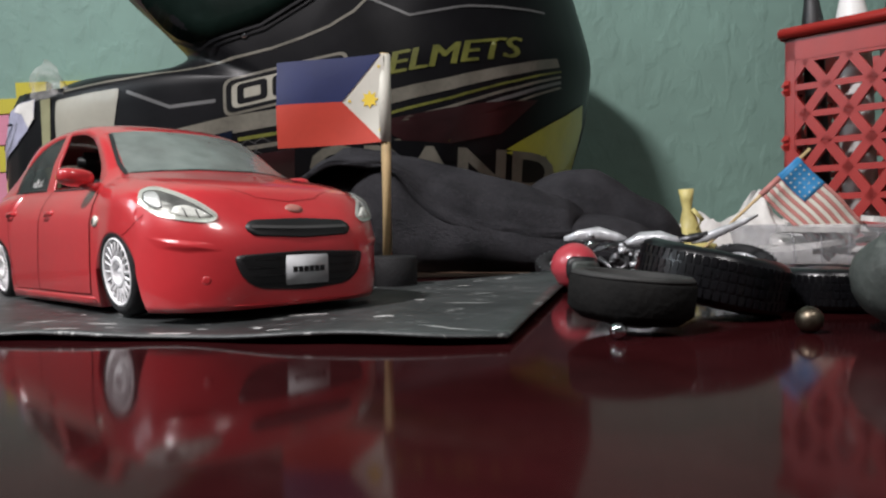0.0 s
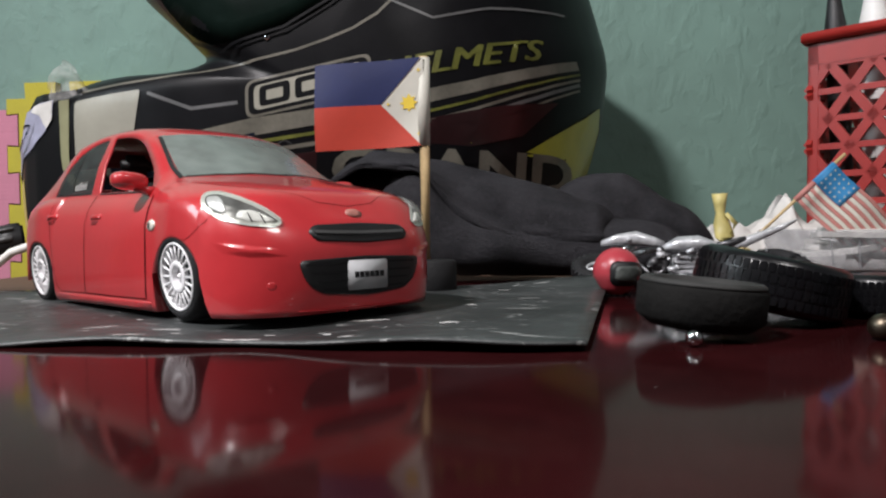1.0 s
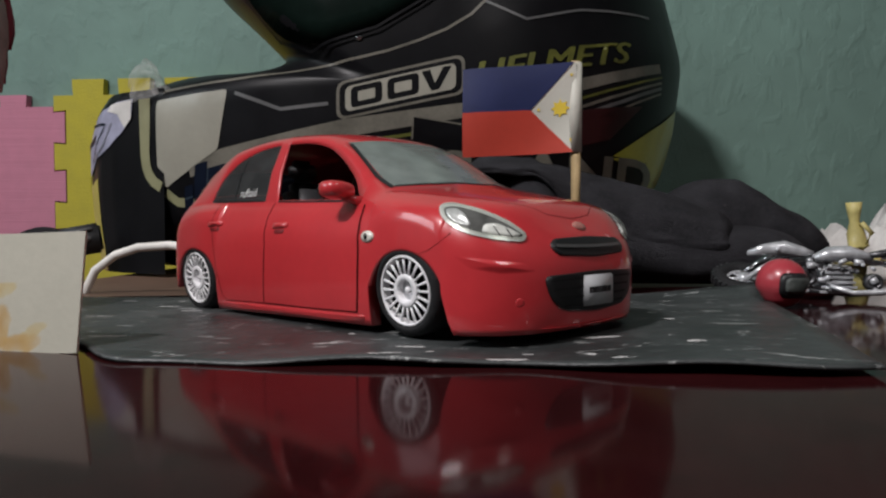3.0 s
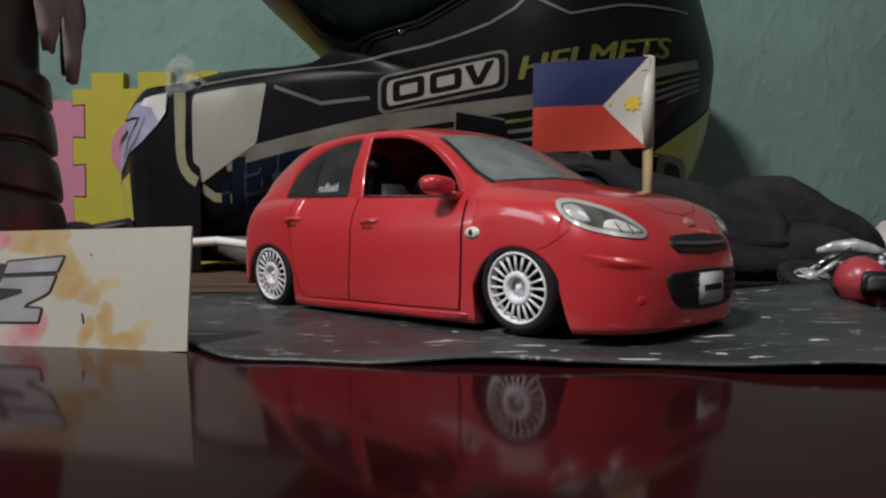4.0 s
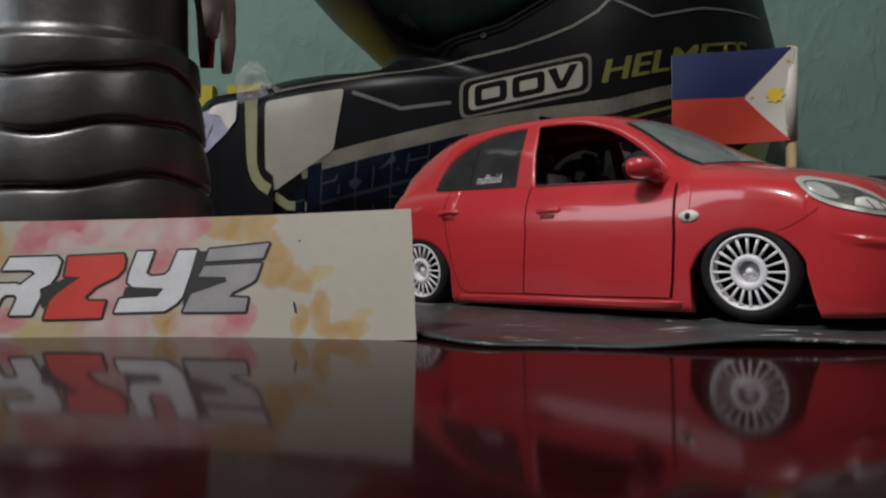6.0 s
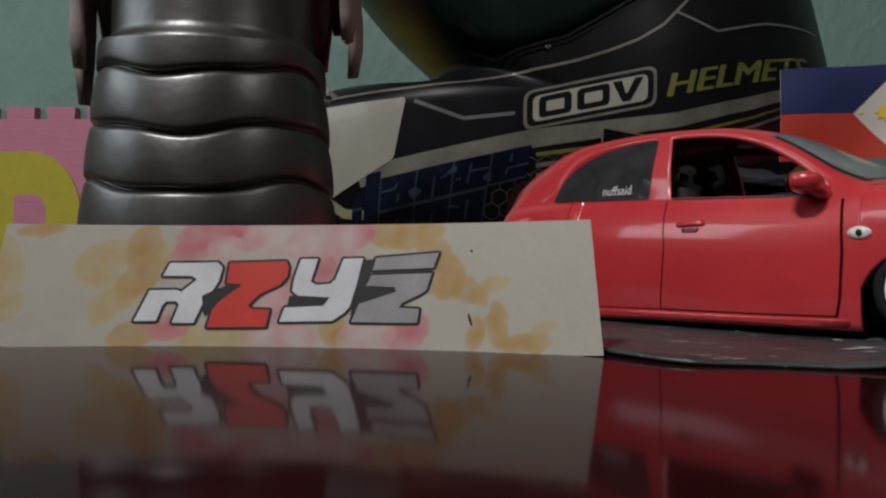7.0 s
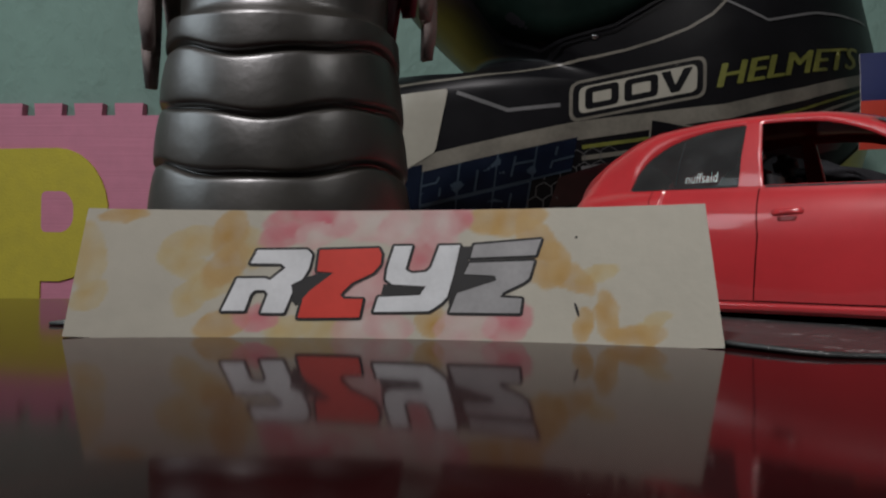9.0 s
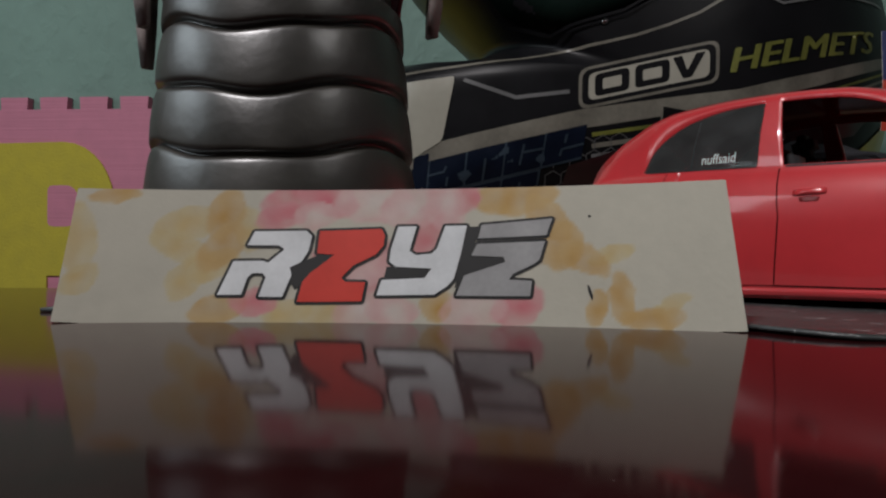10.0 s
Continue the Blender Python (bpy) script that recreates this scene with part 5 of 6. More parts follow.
# ---- flag on a stick ----
def build_flag():
    flag = thing("table_flag", pose(0.0612, 0.3700, 0, 0, 0, -3), "small blue, red and white paper flag on a bamboo stick", "flag")
    b = bmesh.new()
    tube(b, [(0, 0, 0.008), (0, 0, 0.05), (-0.0004, 0, 0.0915)], 0.0019, 10)
    part("stick", b, M_STICK, flag, "bamboo skewer stick")
    b = bmesh.new()
    lathe(b, [(0.0, 0.002), (0.0088, 0.0012), (0.0094, 0.002), (0.0094, 0.0122), (0.0087, 0.0130), (0.0, 0.0130)], 32, pose(0.0035, -0.006, 0))
    part("base", b, M_TYRE, flag, "round black base")

    def sheet(u, v, lift=0.0):
        return Vector((-u * 0.0430, -0.0024 + 0.0013 * math.sin(u * 5) + 0.0008 * math.sin(v * 4 + u * 3) - lift, 0.0572 + v * 0.0337 - 0.0018 * u))

    def field(name, poly, material, lift, label=""):
        bm = bmesh.new()
        pts = dense(poly, 0.06)
        cu, cv = sum(p[0] for p in poly) / len(poly), sum(p[1] for p in poly) / len(poly)
        rings = []
        for s in (1, 0.85, 0.7, 0.55, 0.4, 0.25, 0.12):
            rings.append([bm.verts.new(sheet(cu + (u - cu) * s, cv + (v - cv) * s, lift)) for u, v in pts])
        mid = bm.verts.new(sheet(cu, cv, lift))
        k_ = len(pts)
        for p, q in zip(rings, rings[1:]):
            for k in range(k_):
                bm.faces.new((p[k], p[(k + 1) % k_], q[(k + 1) % k_], q[k]))
        for k in range(k_):
            bm.faces.new((rings[-1][k], rings[-1][(k + 1) % k_], mid))
        ob = part(name, bm, material, flag, label)
        return ob
    field("paper", [(0.0, 0), (1, 0), (1, 1), (0.0, 1)], M_FLAGWHITE, 0.0)
    field("blue_field", [(0.02, 1), (0.40, 0.5), (1, 0.5), (1, 1)], M_FLAGBLUE, 0.00028)
    field("red_field", [(0.02, 0), (1, 0), (1, 0.5), (0.40, 0.5)], M_FLAGRED, 0.00028)
    sun = []
    for k in range(16):
        r = 0.085 if k % 2 == 0 else 0.052
        sun.append((0.14 + r * math.cos(k * math.pi / 8), 0.5 + r * 1.2 * math.sin(k * math.pi / 8)))
    field("sun", sun, M_SUN, 0.0003)
    for u, v in ((0.045, 0.86), (0.045, 0.14), (0.33, 0.5)):
        field("star", [(u + (0.020 if k % 2 == 0 else 0.009) * math.cos(k * math.pi / 5), v + (0.024 if k % 2 == 0 else 0.010) * math.sin(k * math.pi / 5)) for k in range(10)], M_SUN, 0.0003)
    b = bmesh.new()
    tube(b, [(-0.0003, 0, 0.0572), (-0.0004, 0, 0.0910)], 0.0025, 12)
    part("sleeve", b, M_FLAGWHITE, flag, "white paper sleeve round the stick")
    return flag


build_flag()


# ---- the printed card ----
def build_card():
    p0, p1 = Vector((-0.1890, 0.2365, 0)), Vector((-0.0620, 0.2455, 0))
    ang = math.degrees(math.atan2(p1.y - p0.y, p1.x - p0.x))
    card = thing("card_sign", pose(p0.x, p0.y, 0.0003, -15, 0, ang), "upright bowed strip of cream floral-print cardboard with a slanted block logo", "sign")
    wide = (p1 - p0).length

    def at(i, j, y, nx, nz):
        """A point of the slightly crooked sheet."""
        u, w = i / nx, j / nz
        return ((0.0012 * w) * (1 - u) + (wide - 0.0015 * w) * u, y, (0.0262 + 0.0028 * u + 0.0056 * u * (1 - u)) * w)
    b = bmesh.new()
    nx, nz = 40, 6
    faces = [[[b.verts.new(at(i, j, y, nx, nz)) for i in range(nx + 1)] for j in range(nz + 1)] for y in (0.0, 0.0009)]
    for grid in faces:
        for p, q in zip(grid, grid[1:]):
            for k in range(nx):
                b.faces.new((p[k], p[k + 1], q[k + 1], q[k]))
    f, g = faces
    for line in ([(0, k) for k in range(nx + 1)], [(nz, k) for k in range(nx + 1)], [(k, 0) for k in range(nz + 1)], [(k, nx) for k in range(nz + 1)]):
        for (a0, a1), (b0, b1) in zip(line, line[1:]):
            b.faces.new((f[a0][a1], f[b0][b1], g[b0][b1], g[a0][a1]))
    part("board", b, M_BOARD, card, smooth=False)

    # floral print: soft faded petals laid over the cream, worked out point by point over the sheet
    b = bmesh.new()
    tint = b.verts.layers.float_color.new("tint")
    nx, nz = 240, 54
    rows = []
    for j in range(nz + 1):
        row = []
        for i in range(nx + 1):
            x, y, z = at(i, j, -0.00005, nx, nz)
            vert = b.verts.new((x, y, z))
            vert[tint] = (*floral(x, z), 1)
            row.append(vert)
        rows.append(row)
    for p, q in zip(rows, rows[1:]):
        for k in range(nx):
            b.faces.new((p[k], p[k + 1], q[k + 1], q[k]))
    part("floral_print", b, M_CARD, card, "faded ochre and rose floral print")

    def fine(bm):
        """Cuts a plate small enough to follow the bow of the card."""
        bmesh.ops.triangulate(bm, faces=bm.faces)
        for _ in range(4):
            bmesh.ops.subdivide_edges(bm, edges=[e for e in bm.edges if e.calc_length() > 0.0022], cuts=1)
            bmesh.ops.triangulate(bm, faces=bm.faces)
        return bm

    def inked(name, poly, material, lift, label=""):
        bm = bmesh.new()
        fine(slab(bm, [(x * MM, z * MM) for x, z in poly], 0.00006, pose(0, -lift, 0, 90, 0, 0)))
        return part(name, bm, material, card, label, smooth=False)
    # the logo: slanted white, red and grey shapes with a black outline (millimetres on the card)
    shapes = (
        ([(28.8, 6.4), (31.3, 13.2), (36.8, 13.5), (37.9, 13.1), (40.9, 15.9), (39.8, 16.7), (33.7, 16.5), (34.9, 19.4), (45, 19.9), (46.1, 18.8), (45.6, 15.8), (44.4, 13.5), (42.2, 12.3), (42.6, 10.8), (41.1, 6.4), (36.6, 6.3), (37.7, 10.2), (37, 11), (35, 10.9), (34.2, 10), (33.3, 6.6)], M_LOGOWHITE),
        ([(47.6, 19.9), (59.8, 20.6), (60.5, 19.3), (60.3, 17.1), (58.9, 15.3), (54.5, 13), (52.3, 10.5), (53.1, 9.7), (57, 9.7), (56.4, 5.9), (44, 5.5), (44.8, 9.5), (46.1, 11.2), (50.7, 15.1), (47.3, 15.3)], M_LOGORED),
        ([(63.1, 21.1), (66.8, 21.2), (65.5, 16.1), (66.8, 15.3), (69.8, 15.6), (70.9, 16.6), (72.5, 21.3), (76.8, 21.4), (75.6, 15.4), (74.3, 10.5), (73.1, 9.1), (70.6, 7.4), (59.3, 7.1), (60.2, 10.2), (68.6, 10.7), (69.9, 12.6), (62.9, 12.9), (61.6, 13.9), (61.8, 16.4)], M_LOGOWHITE),
        ([(79.7, 21.5), (93.5, 22.6), (92.3, 19.2), (79, 18.7)], M_LOGOGREY),
        ([(78.8, 17.6), (92, 18), (90.9, 14.3), (89.7, 13.4), (85.8, 11.5), (85, 10.4), (89.4, 10.1), (89, 7.1), (74.8, 7.2), (76.3, 11.2), (84.3, 13.9), (84, 14.9), (77.7, 15.2)], M_LOGOGREY),
    )
    for k, (shape, mat) in enumerate(shapes):
        bm = bmesh.new()
        for q in range(10):
            dx, dz = 0.62 * math.cos(q * math.pi / 5), 0.55 * math.sin(q * math.pi / 5)
            slab(bm, [((x + dx) * MM, (z + dz) * MM) for x, z in shape], 0.00006, pose(0, -0.00008 - q * 0.000004, 0, 90, 0, 0))
        part("logo_outline", fine(bm), M_INK, card, "black logo outline", smooth=False)
        inked("logo_block", shape, mat, 0.00022 + 0.00001 * k, "slanted logo shape")
    for fill in ([(42.4, 12.1), (45.5, 14.1), (47.6, 14.9), (51, 14.9), (45.9, 10.7), (43.4, 7.9), (42.2, 9.6)], [(76.6, 21.1), (79.2, 21.2), (77.7, 15.2), (84.3, 14.4), (76.6, 11.1), (74.5, 8.7), (75.6, 14.2)], [(60.5, 10), (61.1, 12.9), (70.2, 12.8), (68.6, 10.4)]):
        inked("logo_shadow", fill, M_INK, 0.00014)
    return card


M_INK = shade("black_marker", (0.012, 0.012, 0.012), 0.5)
M_LOGOWHITE = shade("logo_pale_grey", (0.62, 0.64, 0.65), 0.4, vary=0.12, scale=120)
M_LOGORED = shade("logo_red", (0.55, 0.045, 0.03), 0.4, vary=0.1)
M_LOGOGREY = shade("logo_mid_grey", (0.3, 0.3, 0.3), 0.4, vary=0.15, scale=120)
M_CARD = shade("cream_card_print", (0.415, 0.396, 0.325), 0.6, vary=0.08, scale=40, bump=0.04, bump_scale=700)


def take_tint(m):
    """Lets the print's own colours take over from the plain cream, keeping its uneven tone."""
    nt = m.node_tree
    b = nt.nodes["Principled BSDF"]
    was = b.inputs["Base Color"].links[0].from_socket
    at = nt.nodes.new("ShaderNodeAttribute")
    at.attribute_name = "tint"
    mx = nt.nodes.new("ShaderNodeMix")
    mx.data_type, mx.blend_type = "RGBA", "MULTIPLY"
    mx.inputs["Factor"].default_value = 1.0
    nt.links.new(was, mx.inputs["A"])
    nt.links.new(at.outputs["Color"], mx.inputs["B"])
    nt.links.new(mx.outputs["Result"], b.inputs["Base Color"])


M_BOARD = shade("cream_card_edge", (0.415, 0.396, 0.325), 0.6, vary=0.08, scale=40)
take_tint(M_CARD)
# petals in millimetres on the card: middle, half length, half width, angle
OCHRE_PETALS = ((29.0, 22.9, 4.7, 2.9, 70), (28.7, 16.0, 5.3, 2.8, 50), (7.7, 25.4, 4.2, 1.5, 10), (86.1, 27.2, 7.5, 3.1, 5), (92.5, 22.7, 5.1, 2.8, -50), (95.1, 17.1, 4.4, 3.5, 70), (99.3, 14.6, 4.8, 2.4, -30), (106.1, 6.7, 4.8, 2.0, 95), (111.3, 2.6, 5.1, 1.8, 5), (101.4, 4.7, 3.1, 1.6, 70), (71.2, 4.9, 2.8, 2.6, 50), (29.3, 4.1, 4.8, 2.5, 20))
STRAW_PETALS = ((21.5, 20.3, 5.4, 2.9, 20), (21.0, 15.7, 5.2, 2.4, -15), (22.8, 9.6, 4.8, 2.5, 60), (27.3, 11.9, 5.0, 2.3, 30), (33.9, 19.9, 3.9, 2.6, 100), (104.4, 15.0, 3.9, 1.6, 15), (42.0, 3.5, 4.5, 2.4, 10), (50.1, 3.6, 5.0, 2.4, 0), (3.8, 8.3, 3.3, 2.1, 40), (114.8, 5.0, 3.5, 1.4, 30), (2.3, 16.3, 2.9, 5.8, 5))
ROSE_PETALS = ((41.8, 26.4, 5.9, 3.5, 30), (48.8, 27.0, 5.5, 3.2, -20), (39.8, 22.7, 4.5, 2.4, 15), (69.4, 20.1, 6.6, 3.9, 60), (55.2, 13.6, 7.6, 5.5, 0), (35.6, 5.4, 4.0, 2.3, 0), (86.8, 5.3, 4.7, 3.2, 30), (75.2, 27.4, 3.7, 3.1, 20))
PINK_PETALS = ((58.1, 26.4, 7.1, 4.0, 0), (65.9, 25.5, 5.7, 4.0, 20), (57.4, 12.5, 4.4, 2.8, 30), (56.0, 4.1, 4.3, 2.8, 20), (62.5, 4.2, 4.6, 2.6, 0), (78.2, 4.4, 5.8, 3.2, 10), (72.5, 25.4, 3.5, 4.4, 0), (46.7, 23.1, 3.9, 2.4, 10))


def floral(x, z):
    """The print's colour at a point of the card, relative to the plain cream."""
    c = Vector((1.0, 1.0, 1.0))
    x, z = x / MM, z / MM
    p = Vector((x, z, 0))
    wx, wz = 0.8 * noise.noise(p * 0.25) + 0.3 * noise.noise(p * 0.9), 0.8 * noise.noise(p * 0.25 + Vector((7, 3, 1))) + 0.3 * noise.noise(p * 0.9 + Vector((2, 9, 4)))
    for petals, deep, pale, weight in ((STRAW_PETALS, (1.02, 0.78, 0.36), (1.02, 0.90, 0.62), 1.0), (OCHRE_PETALS, (0.90, 0.55, 0.16), (1.0, 0.72, 0.36), 1.0), (ROSE_PETALS, (1.12, 0.26, 0.40), (1.15, 0.52, 0.66), 1.0), (PINK_PETALS, (1.25, 1.10, 1.25), (1.18, 0.74, 0.86), 0.9)):
        for px, pz, a, b, turn in petals:
            cs, sn = math.cos(math.radians(turn)), math.sin(math.radians(turn))
            dx, dz = x + wx - px, z + wz - pz
            r = math.hypot((dx * cs + dz * sn) / (a * 1.1), (-dx * sn + dz * cs) / (b * 1.15))
            if r < 1.25:
                edge = min(1.0, max(0.0, (1.12 - r) / 0.14))
                mix = min(1.0, max(0.0, r * 0.9 + 0.6 * noise.noise(p * 0.3 + Vector((px, pz, 2)))))
                inner = Vector(deep).lerp(Vector(pale), mix)
                c = c.lerp(inner, weight * edge * (0.80 + 0.35 * noise.noise(p * 0.3 + Vector((pz, px, 5)))))
    return c


card = build_card()


# small dark stains on the card
for x, z, a, b_, turn in ((0.1003, 0.0078, 0.0015, 0.0003, 105), (0.1006, 0.0229, 0.0003, 0.00025, 0)):
    bm = bmesh.new()
    c, s = math.cos(math.radians(turn)), math.sin(math.radians(turn))
    ring = [(a * math.cos(k * math.pi / 6), b_ * math.sin(k * math.pi / 6)) for k in range(12)]
    bm.faces.new([bm.verts.new((x + u * c - v * s, -0.00013, z + u * s + v * c)) for u, v in ring])
    part("stain", bm, M_INK, card, smooth=False)
# the card is bowed: its middle stands back from its ends
for piece in card.children:
    for v in piece.data.vertices:
        u = min(max(v.co.x / 0.1273, 0), 1)
        v.co.y += 0.0075 * 4 * u * (1 - u)


# ---- vase with drooping petals ----
def build_vase():
    vase = thing("ribbed_vase", pose(-0.1650, 0.2984, 0), "dark glazed vase with wavy ribs and drooping dry petals", "vase")
    prof = [(0.0, 0.0), (0.030, 0.0), (0.0335, 0.003)]
    z, pitch = 0.004, 0.0148
    while z < 0.0742:
        base = 0.0360 - 0.0064 * (z / 0.072)
        ph = (z - 0.0070) / pitch % 1
        prof.append((base + 0.0011 * math.sin(math.pi * ph) ** 0.35 - 0.0019 * math.exp(-((min(ph, 1 - ph)) / 0.045) ** 2) + 0.0005 * (1 - ph), z))
        z += 0.0005
    prof += [(0.0296, 0.0748), (0.0280, 0.0756), (0.0276, 0.0780), (0.0276, 0.115), (0.0292, 0.120), (0.0278, 0.120), (0.0245, 0.10), (0.0, 0.10)]
    b = bmesh.new()
    lathe(b, prof, 96, None, lambda a, z: (0.0021 * math.sin(a * 3 + 2.95) + 0.0005 * math.sin(a * 7 + z * 160)) * min(1, z / 0.01) * min(1, max(0.25, (0.078 - z) / 0.010)) if z < 0.0742 else 0)
    part("ribbed_body", b, M_VASE, vase, "brown-black ribbed glaze")
    rng = random.Random(2)
    for a, r0, length, mat in ((172, 0.0305, 0.040, M_PETAL), (190, 0.0310, 0.058, M_PETAL), (206, 0.0300, 0.050, M_PETAL), (53, 0.0330, 0.040, M_PETALRED), (38, 0.0335, 0.030, M_PETALRED), (-4, 0.0335, 0.040, M_PETAL), (14, 0.0338, 0.047, M_PETAL), (-75, 0.028, 0.016, M_PETALRED), (90, 0.028, 0.03, M_PETALRED), (130, 0.03, 0.034, M_PETALRED), (240, 0.028, 0.018, M_PETAL), (290, 0.028, 0.016, M_PETALRED)):
        bm = bmesh.new()
        rows = []
        for i in range(9):
            u = i / 8
            w = 0.0062 * math.sin(math.pi * (0.12 + 0.8 * u)) + 0.001
            out = r0 + 0.006 * math.sin(u * 2.2)
            zz = 0.119 - length * u * (0.5 + 0.5 * u)
            row = []
            for k in range(5):
                v = (k - 2) / 2
                ang = math.radians(a) + v * w / out
                rr = out + 0.0016 * (1 - v * v) + 0.0008 * math.sin(u * 9 + v * 3)
                row.append(bm.verts.new((rr * math.cos(ang), rr * math.sin(ang), zz)))
            rows.append(row)
        for p, q in zip(rows, rows[1:]):
            for k in range(4):
                bm.faces.new((p[k], p[k + 1], q[k + 1], q[k]))
        ob = part("petal", bm, mat, vase)
        so = ob.modifiers.new("thick", "SOLIDIFY")
        so.thickness = 0.0012
    return vase


build_vase()


# ---- foam puzzle tiles ----
def toothed(x0, x1, z0, z1, pitch, teeth, phase, tall=0.0, bite=0.0):
    """A square outline with teeth along the top, and down the right edge (tall) or bites for those teeth down the left (bite)."""
    pts = [(x0, z0), (x1, z0)]
    if tall:
        for k in range(int((z1 - z0) / tall + 0.3)):
            z = z0 + (k + 0.25) * tall
            pts += [(x1, z), (x1 + teeth, z - 0.001), (x1 + teeth, z + tall * 0.5 + 0.001), (x1, z + tall * 0.5)]
    pts += [(x1, z1)]
    for k in range(int((x1 - x0) / pitch - phase - 0.6) + 1):
        x = x1 - (k + phase) * pitch
        pts += [(x, z1), (x + 0.001, z1 + teeth), (x - pitch * 0.66 - 0.001, z1 + teeth), (x - pitch * 0.66, z1)]
    pts += [(x0, z1)]
    if bite:
        for k in reversed(range(int((0.155 - z0) / bite + 0.3))):
            z = z0 + (k + 0.25) * bite
            pts += [(x0, z + bite * 0.5 + 0.0015), (x0 + 0.0140, z + bite * 0.5 + 0.0025), (x0 + 0.0140, z - 0.0025), (x0, z - 0.0015)]
    return pts


def build_foam():
    def big(outline):
        return [(1.303 * x + 0.0306, 1.303 * z - 0.0057) for x, z in outline]
    tile = thing("pink_foam_tile", pose(0, 0.8300, 0), "pink foam puzzle tile with a yellow letter, standing upright", "foam tile")
    b = bmesh.new()
    slab(b, toothed(-0.821, -0.4575, -0.2153, 0.1552, 0.0447, 0.0130, 0.70, tall=0.0633), 0.009, pose(0, 0.009, 0, 90, 0, 0))
    part("sheet", b, M_PINK, tile, smooth=False)
    b = bmesh.new()
    slab(b, big([(-0.545, -0.12), (-0.4826, -0.12), (-0.4826, -0.0114), (-0.4658, -0.0114)] + [(-0.4690 + 0.0440 * math.cos(a), 0.0430 + 0.0540 * math.sin(a)) for a in np.linspace(-1.45, 1.57, 16)] + [(-0.525, 0.096)] + [(-0.523 - 0.022 * math.sin(a), 0.076 + 0.020 * math.cos(a)) for a in np.linspace(0.2, 1.57, 6)]), 0.010, pose(0, 0.0080, 0, 90, 0, 0))
    letter = part("letter", b, M_FOAMY, tile, "yellow foam letter P", smooth=False)
    b = bmesh.new()
    slab(b, big(rounded([(-0.4822, 0.0285), (-0.4622, 0.0285), (-0.4550, 0.036), (-0.4545, 0.052), (-0.4610, 0.0618), (-0.4822, 0.0618)], 0.005)), 0.0105, pose(0, 0.0084, 0, 90, 0, 0))
    part("counter", b, M_PINK, letter, smooth=False)
    tile2 = thing("yellow_foam_tile", pose(0, 0.8300, 0), "yellow foam puzzle tile with a pink inset, standing upright", "foam tile")
    b = bmesh.new()
    slab(b, toothed(-0.4570, -0.205, -0.2153, 0.1670, 0.052, 0.0170, 0.76, bite=0.0633), 0.009, pose(0, 0.009, 0, 90, 0, 0))
    part("sheet", b, M_FOAMY, tile2, smooth=False)
    b = bmesh.new()
    slab(b, [(-0.3880 + 0.0260 * math.cos(a), 0.102 + 0.0305 * math.sin(a)) for a in np.linspace(0, 2 * math.pi, 28, endpoint=False)], 0.010, pose(0, 0.0085, 0, 90, 0, 0))
    part("letter", b, M_PINK, tile2, smooth=False)


build_foam()


def build_basket():
    basket = thing("red_basket", pose(0.272, 0.551, -0.006, 0, 0, -42), "red plastic basket with triangular holes", "basket")
    wide, deep, high = 0.16, 0.12, 0.146

    def side(name, length, m):
        b = bmesh.new()
        t = 0.0035
        pitch, rowh = 0.0240, 0.0164
        slabs = [((0, 0), (length, 0.012)), ((0, high - 0.020), (length, high)), ((0, 0), (0.007, high)), ((length - 0.007, 0), (length, high))]
        for (x0, z0), (x1, z1) in slabs:
            box(b, (x0, 0, z0), (x1, t, z1), 0.0008)
        rows = 7
        for r in range(rows + 1):
            z = 0.012 + r * rowh
            box(b, (0.004, 0.0004, z - 0.0018), (length - 0.004, t - 0.0004, z + 0.0018))
        cols = int(length / pitch) + 1
        for r in range(rows):
            for c in range(cols):
                x = c * pitch
                for x0, x1 in ((x, x + pitch / 2), (x + pitch, x + pitch / 2)):
                    if r % 2:
                        x0, x1 = x1, x0
                    if max(x0, x1) > length:
                        continue
                    z0, z1 = 0.012 + r * rowh, 0.012 + (r + 1) * rowh
                    a, e = Vector((x0, t / 2, z0)), Vector((x1, t / 2, z1))
                    tmp = bmesh.new()
                    d = e - a
                    box(tmp, (-0.0027, -t / 2 + 0.0002, 0), (0.0027, t / 2 - 0.0002, d.length))
                    bmesh.ops.transform(tmp, matrix=Matrix.Translation(a) @ pose(0, 0, 0, 0, math.degrees(math.atan2(d.x, d.z)), 0), verts=tmp.verts)
                    me = bpy.data.meshes.new("bar")
                    tmp.to_mesh(me)
                    tmp.free()
                    b.from_mesh(me)
                    bpy.data.meshes.remove(me)
        part(name, b, M_REDPLASTIC, basket, m=m, smooth=False)
    side("front_panel", wide, pose(0, 0, 0))
    side("back_panel", wide, pose(0, deep, 0))
    side("side_panel", deep, pose(0.0035, 0, 0, 0, 0, 90))
    side("side_panel", deep, pose(wide, 0, 0, 0, 0, 90))
    b = bmesh.new()
    box(b, (0, 0, 0), (wide, deep, 0.004), 0.001)
    part("bottom", b, M_REDPLASTIC, basket)
    b = bmesh.new()
    for lo, hi in (((-0.003, -0.004, high - 0.006), (wide + 0.003, 0.0, high)), ((-0.004, 0, high - 0.006), (-0.0005, deep, high))):
        box(b, lo, hi, 0.001)
    part("rim", b, M_REDPLASTIC, basket)


